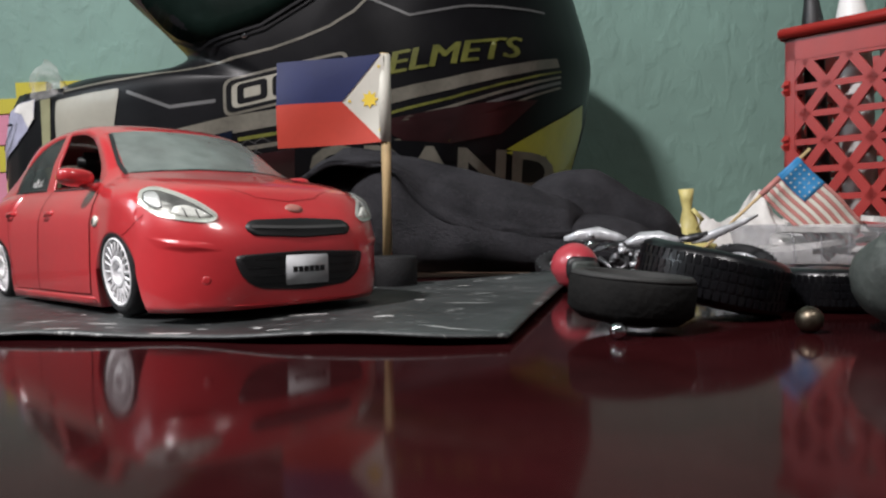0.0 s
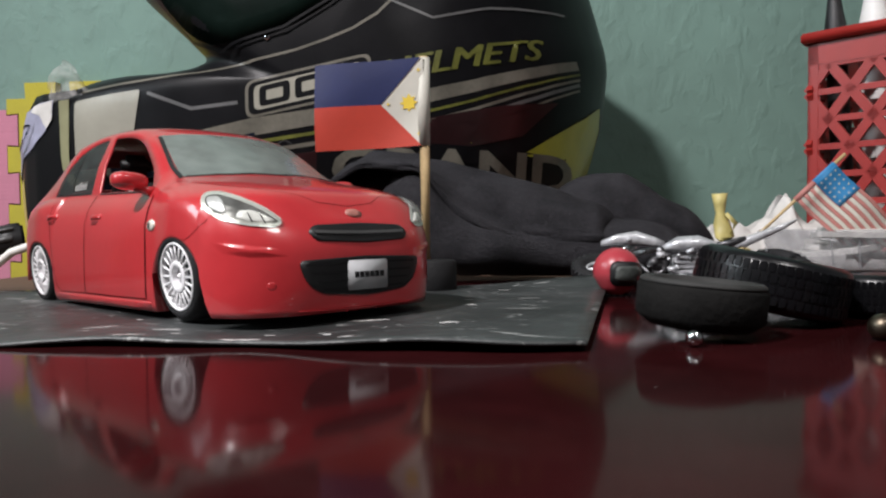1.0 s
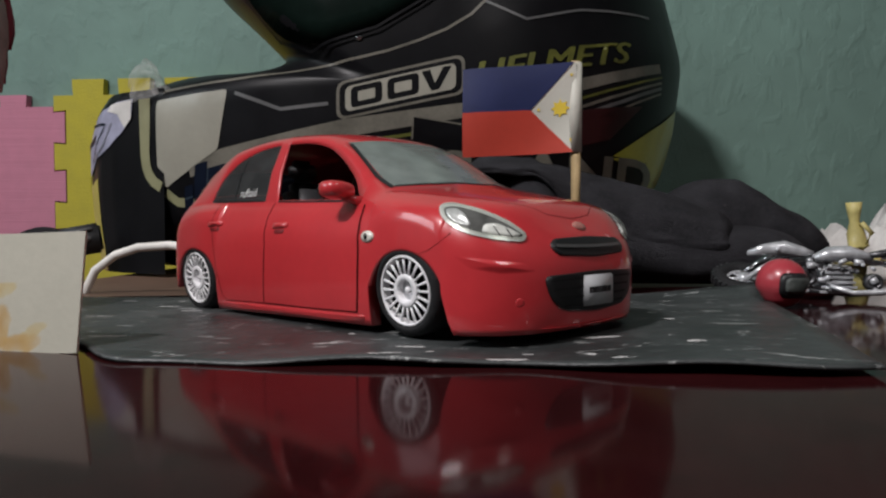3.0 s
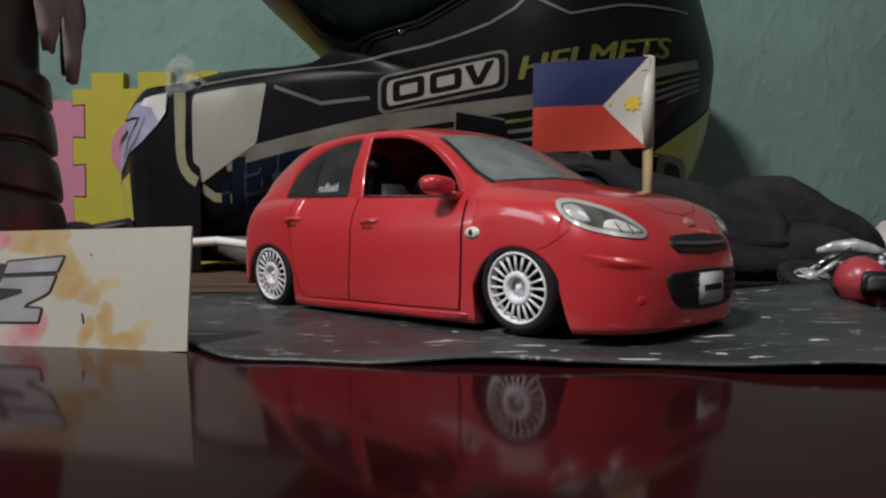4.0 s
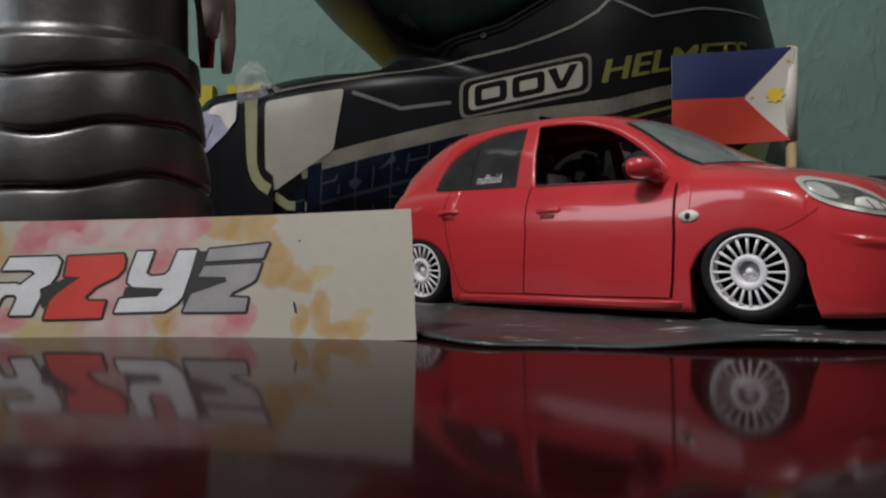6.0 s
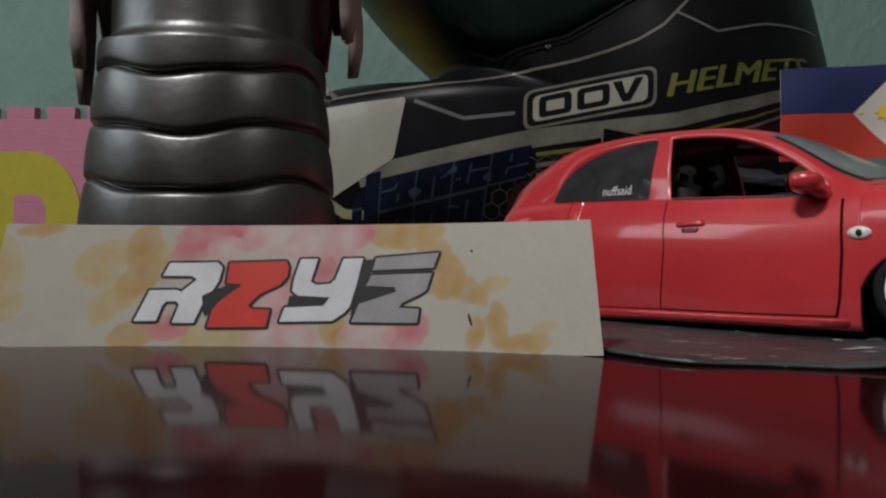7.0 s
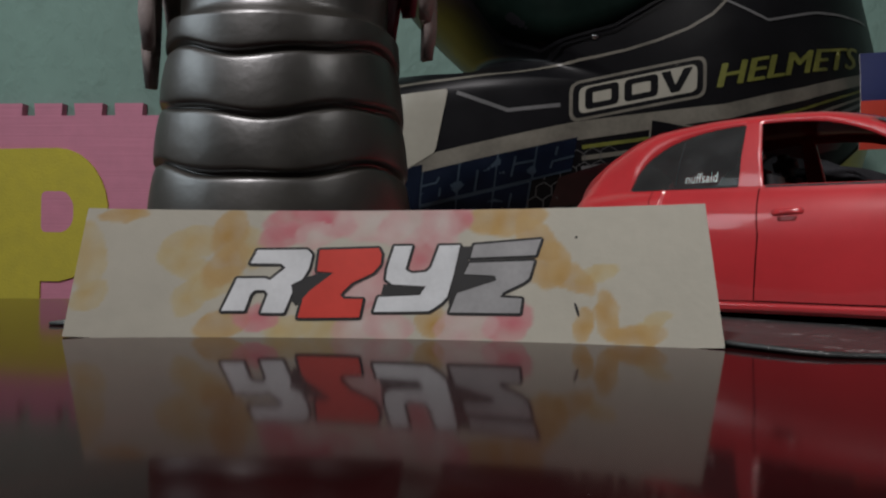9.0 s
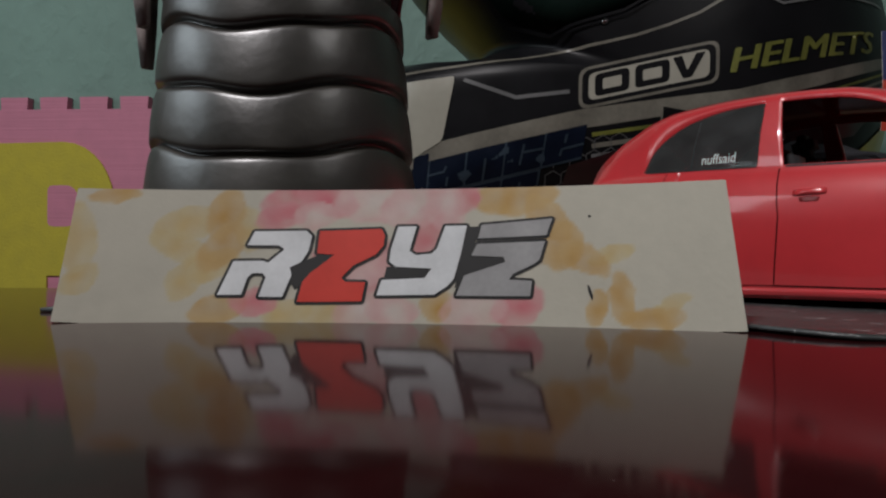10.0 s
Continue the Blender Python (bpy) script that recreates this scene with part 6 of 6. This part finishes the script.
build_basket()
rng = random.Random(8)
for x, y, r, h, mat, name, label, cat in (
        (0.016, 0.020, 0.0060, 0.205, M_BLACK, "marker_pen", "black marker pen standing in the basket", "pen"),
        (0.036, 0.026, 0.0095, 0.20, M_WHITE, "glue_bottle", "white glue bottle standing in the basket", "bottle"),
        (0.058, 0.040, 0.012, 0.195, M_STONE, "spray_can", "grey can standing in the basket", "can"),
        (0.076, 0.024, 0.007, 0.20, M_STICK, "wooden_brush", "wooden brush handle standing in the basket", "brush"),
        (0.100, 0.035, 0.012, 0.19, M_BLACK, "dark_bottle", "dark bottle standing in the basket", "bottle")):
    spot = pose(0.272, 0.551, -0.002, 0, 0, -42) @ Vector((x, y, 0))
    b = bmesh.new()
    lathe(b, [(0, 0), (r, 0), (r, h * 0.72), (r * 0.8, h * 0.76), (r * 0.62, h * 0.80), (r * 0.62, h * 0.97), (r * 0.4, h), (0, h)], 18, pose(spot.x, spot.y, spot.z, 0, -3, 0))
    tagged(part(name, b, mat), label, cat)


# ---- toys and bits beside the mat ----
def build_motorbike():
    bike = thing("toy_motorbike", pose(0.1650, 0.3930, -0.0002, 0, 0, -3), "silver and black toy motorbike lying on its side", "toy motorbike")

    def ring_wheel(x, y, z, r, tilt):
        m = pose(x, y, z, tilt, 0, 0)
        b = bmesh.new()
        tube(b, [m @ Vector((r * math.cos(a * math.pi / 16), r * math.sin(a * math.pi / 16), 0)) for a in range(33)], 0.0030, 8)
        w = part("wheel", b, M_TYRE, bike, "black toy tyre")
        b = bmesh.new()
        for k in range(26):
            a = k * math.pi / 13
            box(b, (r + 0.0022, -0.0007, -0.0018), (r + 0.0034, 0.0007, 0.0018), 0.0002, m @ pose(0, 0, 0, 0, 0, math.degrees(a)))
        part("tread", b, M_GUNMETAL, w, smooth=False)
        b = bmesh.new()
        tube(b, [m @ Vector(((r - 0.0028) * math.cos(a * math.pi / 12), (r - 0.0028) * math.sin(a * math.pi / 12), 0)) for a in range(25)], 0.0009, 6)
        for k in range(6):
            a = k * math.pi / 3
            tube(b, [m @ Vector((0, 0, 0)), m @ Vector(((r - 0.0028) * math.cos(a), (r - 0.0028) * math.sin(a), 0))], 0.0008, 5)
        lathe(b, [(0, -0.0022), (0.0026, -0.0022), (0.0026, 0.0022), (0, 0.0022)], 12, m)
        part("rim", b, M_SILVER, w)
    ring_wheel(-0.033, 0.002, 0.0075, 0.0095, 22)
    ring_wheel(0.036, 0.0, 0.0085, 0.0100, 26)
    # engine: fins, covers and bolts
    b = bmesh.new()
    box(b, (-0.0055, -0.007, 0.003), (0.0055, 0.003, 0.0135), 0.0008)
    engine = part("engine", b, M_SILVER, bike, "finned silver engine")
    for k in range(6):
        b = bmesh.new()
        box(b, (-0.007 + 0.0004 * k, -0.0085, 0.0030 + k * 0.0019), (0.007 - 0.0006 * k, 0.004, 0.0040 + k * 0.0019), 0.0002)
        part("fin", b, M_SILVER, engine, smooth=False)
    for x, z, r in ((-0.012, 0.0095, 0.0040), (0.0125, 0.0075, 0.0034)):
        b = bmesh.new()
        m = pose(x, -0.0075, z, 90, 0, 0)
        lathe(b, [(0, -0.002), (r, -0.002), (r, 0.0008), (r * 0.8, 0.0014), (r * 0.62, 0.0014), (r * 0.55, 0.0006), (r * 0.3, 0.0006), (r * 0.28, 0.0016), (0, 0.0016)], 20, m)
        part("engine_cover", b, M_GUNMETAL, engine)
    # frame tubes, fork, exhaust, handlebar
    for name, mat, line, rad in (
            ("frame_tube", M_SILVER, [(-0.022, -0.002, 0.014), (-0.010, -0.004, 0.0165), (0.004, -0.004, 0.0165), (0.018, -0.003, 0.0145), (0.030, -0.001, 0.010)], 0.0011),
            ("frame_tube", M_GUNMETAL, [(-0.020, -0.004, 0.011), (-0.012, -0.006, 0.004), (0.004, -0.007, 0.0025), (0.018, -0.006, 0.0035), (0.028, -0.003, 0.007)], 0.0010),
            ("fork", M_SILVER, [(-0.034, -0.003, 0.0075), (-0.028, -0.003, 0.012), (-0.020, -0.002, 0.0175)], 0.0011),
            ("fork", M_CHROME, [(-0.034, 0.005, 0.009), (-0.028, 0.005, 0.0135), (-0.020, 0.004, 0.0185)], 0.0011),
            ("exhaust", M_SILVER, [(-0.004, -0.0095, 0.006), (0.004, -0.0105, 0.0035), (0.014, -0.0105, 0.0038), (0.022, -0.0095, 0.0062), (0.034, -0.008, 0.0105)], [0.0009, 0.0010, 0.0013, 0.0019, 0.0021]),
            ("handlebar", M_SILVER, [(-0.024, -0.010, 0.020), (-0.021, -0.004, 0.0205), (-0.020, 0.003, 0.0205), (-0.022, 0.010, 0.021)], 0.0008)):
        b = bmesh.new()
        tube(b, line, rad, 8)
        part(name, b, mat, bike)

    def shell(name, mat, rows, thick=0.0009):
        """A small moulded panel: rows of (x, z, half height, bulge towards the front)."""
        b = bmesh.new()
        loops = []
        for x, z, h, g in rows:
            loops.append([b.verts.new((x, -0.006 - g * (1 - v * v), z + h * v)) for v in (-1, -0.6, 0, 0.6, 1)])
        for p, q in zip(loops, loops[1:]):
            for k in range(4):
                b.faces.new((p[k], p[k + 1], q[k + 1], q[k]))
        ob = part(name, b, mat, bike)
        so = ob.modifiers.new("thick", "SOLIDIFY")
        so.thickness = thick
    shell("fairing", M_SILVER, [(-0.034, 0.0185, 0.0010, 0.0), (-0.028, 0.0200, 0.0022, 0.0012), (-0.020, 0.0205, 0.0030, 0.002), (-0.013, 0.0190, 0.0022, 0.0015), (-0.009, 0.0185, 0.0008, 0)])
    shell("tank", M_SILVER, [(-0.010, 0.0165, 0.0012, 0.001), (-0.004, 0.0182, 0.0030, 0.003), (0.004, 0.0185, 0.0032, 0.003), (0.010, 0.0175, 0.0020, 0.0018), (0.013, 0.0172, 0.0008, 0)])
    shell("seat", M_GUNMETAL, [(0.010, 0.0178, 0.0010, 0.001), (0.016, 0.0185, 0.0016, 0.0015), (0.022, 0.0200, 0.0014, 0.001)])
    shell("tail", M_SILVER, [(0.016, 0.0170, 0.0008, 0), (0.022, 0.0190, 0.0020, 0.0012), (0.029, 0.0220, 0.0018, 0.0012), (0.036, 0.0250, 0.0012, 0.0006), (0.041, 0.0275, 0.0004, 0)])
    # small bolts, levers and rods that make up the clutter of the casting
    rng = random.Random(12)
    for k in range(34):
        x, z = rng.uniform(-0.026, 0.030), rng.uniform(0.004, 0.0165)
        b = bmesh.new()
        if k % 3:
            s = rng.uniform(0.0006, 0.0016)
            box(b, (-s * rng.uniform(0.6, 2), -0.0006, -s), (s, 0.0008, s * rng.uniform(0.5, 1.2)), 0.0002)
        else:
            lathe(b, [(0, 0), (rng.uniform(0.0006, 0.0013), 0), (0.0006, 0.0014), (0, 0.0014)], 10, pose(0, 0, 0, 90, 0, 0))
        part("bolt", b, M_SILVER if k % 2 else M_GUNMETAL, engine, m=pose(x, -0.0078 - rng.uniform(0, 0.002), z, rng.uniform(-25, 25), rng.uniform(-40, 40), 0))


M_GUNMETAL = shade("gunmetal", (0.10, 0.10, 0.105), 0.35, metal=0.7, vary=0.4, scale=300)
build_motorbike()


def build_mini_helmet():
    h = thing("toy_helmet", pose(0.1328, 0.3570, 0.0005, 0, 0, -15), "tiny red toy helmet with a dark visor opening", "toy helmet")
    b = bmesh.new()
    bmesh.ops.create_uvsphere(b, u_segments=24, v_segments=16, radius=1)
    for v in b.verts:
        squash = 1.0 if v.co.z > -0.3 else 0.92
        v.co = Vector((v.co.x * 0.0086 * squash, v.co.y * 0.0086 * squash, 0.0084 + max(v.co.z, -0.95) * 0.0088))
    skin = Skin(b, (0.006, -0.05, 0), (1, 0, 0), (0, 0, 1), (0, 1, 0))
    part("shell", b, M_TOYRED, h)
    b = bmesh.new()
    patch(b, skin, rounded([(-0.0075, 0.0038), (0.0025, 0.0036), (0.0025, 0.0122), (-0.0072, 0.0126)], 0.003), 0.0003, 4, step=0.0015)
    rim = part("opening_rim", b, M_BLACK, h)
    b = bmesh.new()
    patch(b, skin, rounded([(-0.0055, 0.0054), (0.0025, 0.0052), (0.0025, 0.0106), (-0.0053, 0.0109)], 0.002), 0.0006, 3, step=0.0015)
    part("opening", b, M_STONE, rim)


build_mini_helmet()


def build_yellow_toy():
    t = thing("yellow_toy_figure", pose(0.188, 0.425, 0), "pale yellow plastic toy trophy on a flat base", "toy")
    b = bmesh.new()
    lathe(b, [(0, 0.0), (0.010, 0.0), (0.0105, 0.0015), (0.010, 0.003), (0.0045, 0.004), (0, 0.004)], 20, pose(0.002, 0, 0.012))
    part("base", b, M_TOYYELLOW, t)
    b = bmesh.new()
    tube(b, [(0.001, 0, 0.0), (0.001, 0, 0.014), (0.0015, 0, 0.020), (0, 0, 0.026), (-0.0006, 0, 0.031), (-0.0008, 0, 0.0345), (-0.001, 0, 0.0395)], [0.006, 0.0048, 0.0042, 0.0036, 0.0020, 0.0026, 0.0034], 10)
    part("body", b, M_TOYYELLOW, t)
    b = bmesh.new()
    tube(b, [(0.003, -0.003, 0.021), (0.005, -0.004, 0.026), (0.001, -0.003, 0.0305)], 0.0011, 6)
    part("arm", b, M_TOYYELLOW, t)


build_yellow_toy()


def build_tub():
    tub = thing("clear_tub", pose(0.250, 0.415, 0, 0, 0, 6), "shallow clear plastic tub filled with white paper scraps", "tub")
    b = bmesh.new()
    w, d, h = 0.085, 0.050, 0.0215
    out = rounded([(-w / 2, -d / 2), (w / 2, -d / 2), (w / 2, d / 2), (-w / 2, d / 2)], 0.012, 5)
    loops = []
    for s, z in ((0.88, 0.0005), (0.9, 0.001), (1.0, h), (0.99, h), (0.89, 0.002)):
        loops.append([b.verts.new((x * s, y * s, z)) for x, y in out])
    for p, q in zip(loops, loops[1:]):
        for k in range(len(out)):
            b.faces.new((p[k], p[(k + 1) % len(out)], q[(k + 1) % len(out)], q[k]))
    b.faces.new(loops[-1])
    b.faces.new(loops[0])
    part("bowl", b, M_CLEAR, tub)
    b = bmesh.new()
    loops = [[b.verts.new((x * s, y * s, z)) for x, y in out] for s, z in ((1.002, h), (1.04, h + 0.0003), (1.045, h + 0.0012), (1.03, h + 0.0018), (1.0, h + 0.0012), (0.992, h + 0.0002))]
    for p, q in zip(loops, loops[1:] + loops[:1]):
        for k in range(len(out)):
            b.faces.new((p[k], p[(k + 1) % len(out)], q[(k + 1) % len(out)], q[k]))
    part("rim", b, M_CLEAR, tub)
    for k in range(7):
        b = bmesh.new()
        x = -0.034 + k * 0.0113
        tube(b, [(x * 0.9, -d / 2 * 0.9 - 0.0002, 0.002), (x, -d / 2 - 0.0002, h - 0.001)], 0.0005, 6)
        part("rib", b, M_CLEAR, tub)


build_tub()
rng = random.Random(5)
for k in range(9):
    b = bmesh.new()
    w, d = rng.uniform(0.012, 0.022), rng.uniform(0.008, 0.014)
    slab(b, rounded([(-w, -d), (w, -d * 0.8), (w * 0.9, d), (-w * 0.8, d * 0.9)], 0.004, 3), 0.0022)
    m = pose(0.250 + rng.uniform(-0.022, 0.022), 0.415 + rng.uniform(-0.008, 0.008), 0.0095 + k * 0.0017, rng.uniform(-7, 7), rng.uniform(-7, 7), rng.uniform(0, 180))
    tagged(part("paper_scrap", b, M_PAPER, m=m, smooth=False), "white scrap of folded paper in the tub", "paper", "scraps in the tub")


def build_small_flag():
    f = thing("toothpick_flag", pose(0.1958, 0.415, 0.0165, 0, 46, 0), "tiny striped paper flag with a blue corner on a toothpick", "flag")
    b = bmesh.new()
    tube(b, [(0, 0, -0.006), (0, 0, 0.056)], [0.0006, 0.0008], 8)
    part("toothpick", b, M_STICK, f)

    def piece(name, u0, v0, u1, v1, mat, lift):
        bm = bmesh.new()
        rows = []
        for i in range(9):
            u = u0 + (u1 - u0) * i / 8
            rows.append([bm.verts.new((u, -0.0008 - lift + 0.0012 * math.sin(u * 220), v)) for v in (v0, v1)])
        for p, q in zip(rows, rows[1:]):
            bm.faces.new((p[0], p[1], q[1], q[0]))
        ob = part(name, bm, mat, f, smooth=True)
        so = ob.modifiers.new("paper", "SOLIDIFY")
        so.thickness = 0.0001
    piece("paper", 0, 0.028, 0.040, 0.050, M_FLAGWHITE, 0)
    for k in range(7):
        z = 0.028 + k * 0.0034
        piece("stripe", 0, z, 0.040, min(z + 0.0017, 0.05), M_STRIPE, 0.0002)
    piece("canton", 0.0, 0.0386, 0.0145, 0.050, M_CANTON, 0.0004)
    for r in range(4):
        for c in range(5):
            x, z = 0.0020 + c * 0.0027, 0.0403 + r * 0.0026
            bm = bmesh.new()
            slab(bm, [(x + (0.0006 if k % 2 == 0 else 0.00026) * math.cos(k * math.pi / 5), z + (0.0006 if k % 2 == 0 else 0.00026) * math.sin(k * math.pi / 5)) for k in range(10)], 0.0001, pose(0, -0.0014 + 0.0012 * math.sin(x * 220), 0, 90, 0, 0))
            part("star", bm, M_FLAGWHITE, f, smooth=False)
    b = bmesh.new()
    tube(b, [(0, 0, 0.028), (0, 0, 0.0386)], 0.0013, 8)
    part("red_sleeve", b, M_STRIPE, f)
    b = bmesh.new()
    tube(b, [(0, 0, 0.0386), (0, 0, 0.050)], 0.0013, 8)
    part("blue_sleeve", b, M_CANTON, f)


M_STRIPE = shade("faded_red_stripe", (0.42, 0.17, 0.15), 0.6, vary=0.1)
M_CANTON = shade("canton_blue", (0.03, 0.2, 0.42), 0.6, vary=0.1)
build_small_flag()


def build_rubber_wheels():
    # a flat dark disc, two small toy tyres with fine tread, a stone and little balls
    disc = thing("rubber_puck", pose(0.1383, 0.2610, 0.0012, 0, 5, 0) @ Matrix.Diagonal((0.88, 0.86, 0.86, 1)), "dull black rubber disc with a paler lip", "disc")
    b = bmesh.new()
    lathe(b, [(0, 0.0015), (0.0130, 0.0015), (0.0150, 0.003), (0.0163, 0.0042), (0.0165, 0.0118), (0.0158, 0.0128), (0, 0.0128)], 56)
    part("wall", b, M_PUCK, disc)
    b = bmesh.new()
    lathe(b, [(0.0120, 0.0129), (0.0122, 0.0140), (0.0150, 0.0142), (0.0160, 0.0134), (0.0160, 0.0127)], 56)
    part("lip", b, M_LIP, disc)
    b = bmesh.new()
    lathe(b, [(0, 0.0), (0.0060, 0.0), (0.0060, 0.0016), (0, 0.0016)], 24)
    part("foot", b, M_SILVER, disc)

    def tyre(name, m, r, w, label):
        t = thing(name, m, label, "toy wheel", "toy wheels")
        bm = bmesh.new()
        lathe(bm, [(r * 0.55, -w), (r * 0.85, -w * 1.02), (r * 0.97, -w * 0.85), (r, -w * 0.55), (r, w * 0.55), (r * 0.97, w * 0.85), (r * 0.85, w * 1.02), (r * 0.55, w), (r * 0.5, 0), (r * 0.55, -w)], 40)
        part("carcass", bm, M_TOYTYRE, t)
        bm = bmesh.new()
        lathe(bm, [(0.0, w * 0.98), (r * 0.3, w * 0.99), (r * 0.54, w * 0.90), (r * 0.54, -w * 0.9), (0, -w * 0.9)], 32)
        part("hub", bm, M_TOYTYRE, t)
        proto = None
        for k in range(60):
            for s in (-1.5, -0.5, 0.5, 1.5):
                if proto is None:
                    q = bmesh.new()
                    box(q, (r - 0.0006, -r * 0.041, -w * 0.165), (r + 0.00022, r * 0.041, w * 0.165), 0.00015)
                    ob = part("tread_block", q, M_TOYTYRE, t, smooth=False)
                    proto = ob.data
                else:
                    ob = new("tread_block", proto)
                    ob.parent = t
                ob.matrix_basis = pose(0, 0, s * w * 0.38, 0, 0, k * 6 + (3 if abs(s) > 1 else 0))
        return t
    tyre("rubber_toy_wheel", pose(0.1640, 0.2905, 0.0104, 5, 11, 20), 0.0193, 0.0070, "small black rubber toy wheel with fine tread, leaning")
    tyre("rubber_toy_wheel", pose(0.1995, 0.306, 0.0062, 0, 0, 0), 0.0158, 0.0056, "small black rubber toy wheel with fine tread, lying flat")
    b = bmesh.new()
    bmesh.ops.create_icosphere(b, subdivisions=4, radius=1)
    for v in b.verts:
        k = 1 + 0.08 * noise.noise(v.co * 1.4)
        v.co = Vector((v.co.x * 0.0148 * k, v.co.y * 0.015 * k, 0.0125 + v.co.z * 0.0122 * k))
    tagged(part("grey_pebble", b, M_STONE, m=pose(0.2015, 0.2572, 0)), "smooth grey-green rounded stone", "stone")
    for x, y, r, mat in ((0.1342, 0.2470, 0.0019, M_CHROME), (0.1772, 0.258, 0.0030, M_BRASS)):
        b = bmesh.new()
        bmesh.ops.create_uvsphere(b, u_segments=16, v_segments=10, radius=r)
        tagged(part("metal_bead", b, mat, m=pose(x, y, r)), "tiny shiny metal bead on the table", "bead", "beads on the table")


M_LIP = shade("paler_rubber_lip", (0.022, 0.022, 0.021), 0.7, vary=0.3, scale=120)
M_PUCK = shade("dull_black_rubber", (0.008, 0.0078, 0.0075), 0.8, vary=0.45, scale=120, bump=0.2, bump_scale=500, spec=0.15)
build_rubber_wheels()

# ---- cable, strap and film left of the helmet ----
b = bmesh.new()
tube(b, [(-0.184, 0.440, -0.030), (-0.1815, 0.440, -0.006), (-0.1753, 0.440, 0.0058), (-0.1644, 0.440, 0.0137), (-0.1522, 0.440, 0.0176), (-0.1355, 0.440, 0.0188), (-0.115, 0.438, 0.0165), (-0.09, 0.430, 0.010), (-0.07, 0.425, -0.002), (-0.06, 0.425, -0.0045)], 0.0022, 12)
tagged(part("white_cable", b, M_WIRE), "white cable bent in a low arch behind the car", "cable")


def build_strap():
    s = thing("chin_strap", label="black woven chin strap with a plastic buckle beside the helmet", category="strap")
    bm = bmesh.new()
    box(bm, (-0.014, -0.004, -0.010), (0.014, 0.004, 0.010), 0.002)
    clip = part("buckle", bm, M_BLACK, s, "black plastic buckle", m=pose(-0.252, 0.55, 0.018, 0, -10, 0))
    bm = bmesh.new()
    box(bm, (-0.010, -0.0055, -0.002), (0.010, -0.004, 0.002), 0.0006)
    box(bm, (-0.010, -0.0055, 0.005), (0.012, -0.004, 0.0075), 0.0006)
    part("prong", bm, M_DULLBAR, clip)
    bm = bmesh.new()
    rows = []
    for k in range(16):
        u = k / 15
        x, z = -0.262 - 0.055 * u, 0.015 + 0.006 * math.sin(u * 5)
        rows.append([bm.verts.new((x, 0.551 + 0.003 * math.sin(u * 7 + v), z + (v - 0.5) * 0.013)) for v in (0, 0.33, 0.66, 1)])
    for p, q in zip(rows, rows[1:]):
        for k in range(3):
            bm.faces.new((p[k], p[k + 1], q[k + 1], q[k]))
    ob = part("strap_end", bm, M_CLOTH, s, "black woven strap end")
    so = ob.modifiers.new("thick", "SOLIDIFY")
    so.thickness = 0.0015


build_strap()
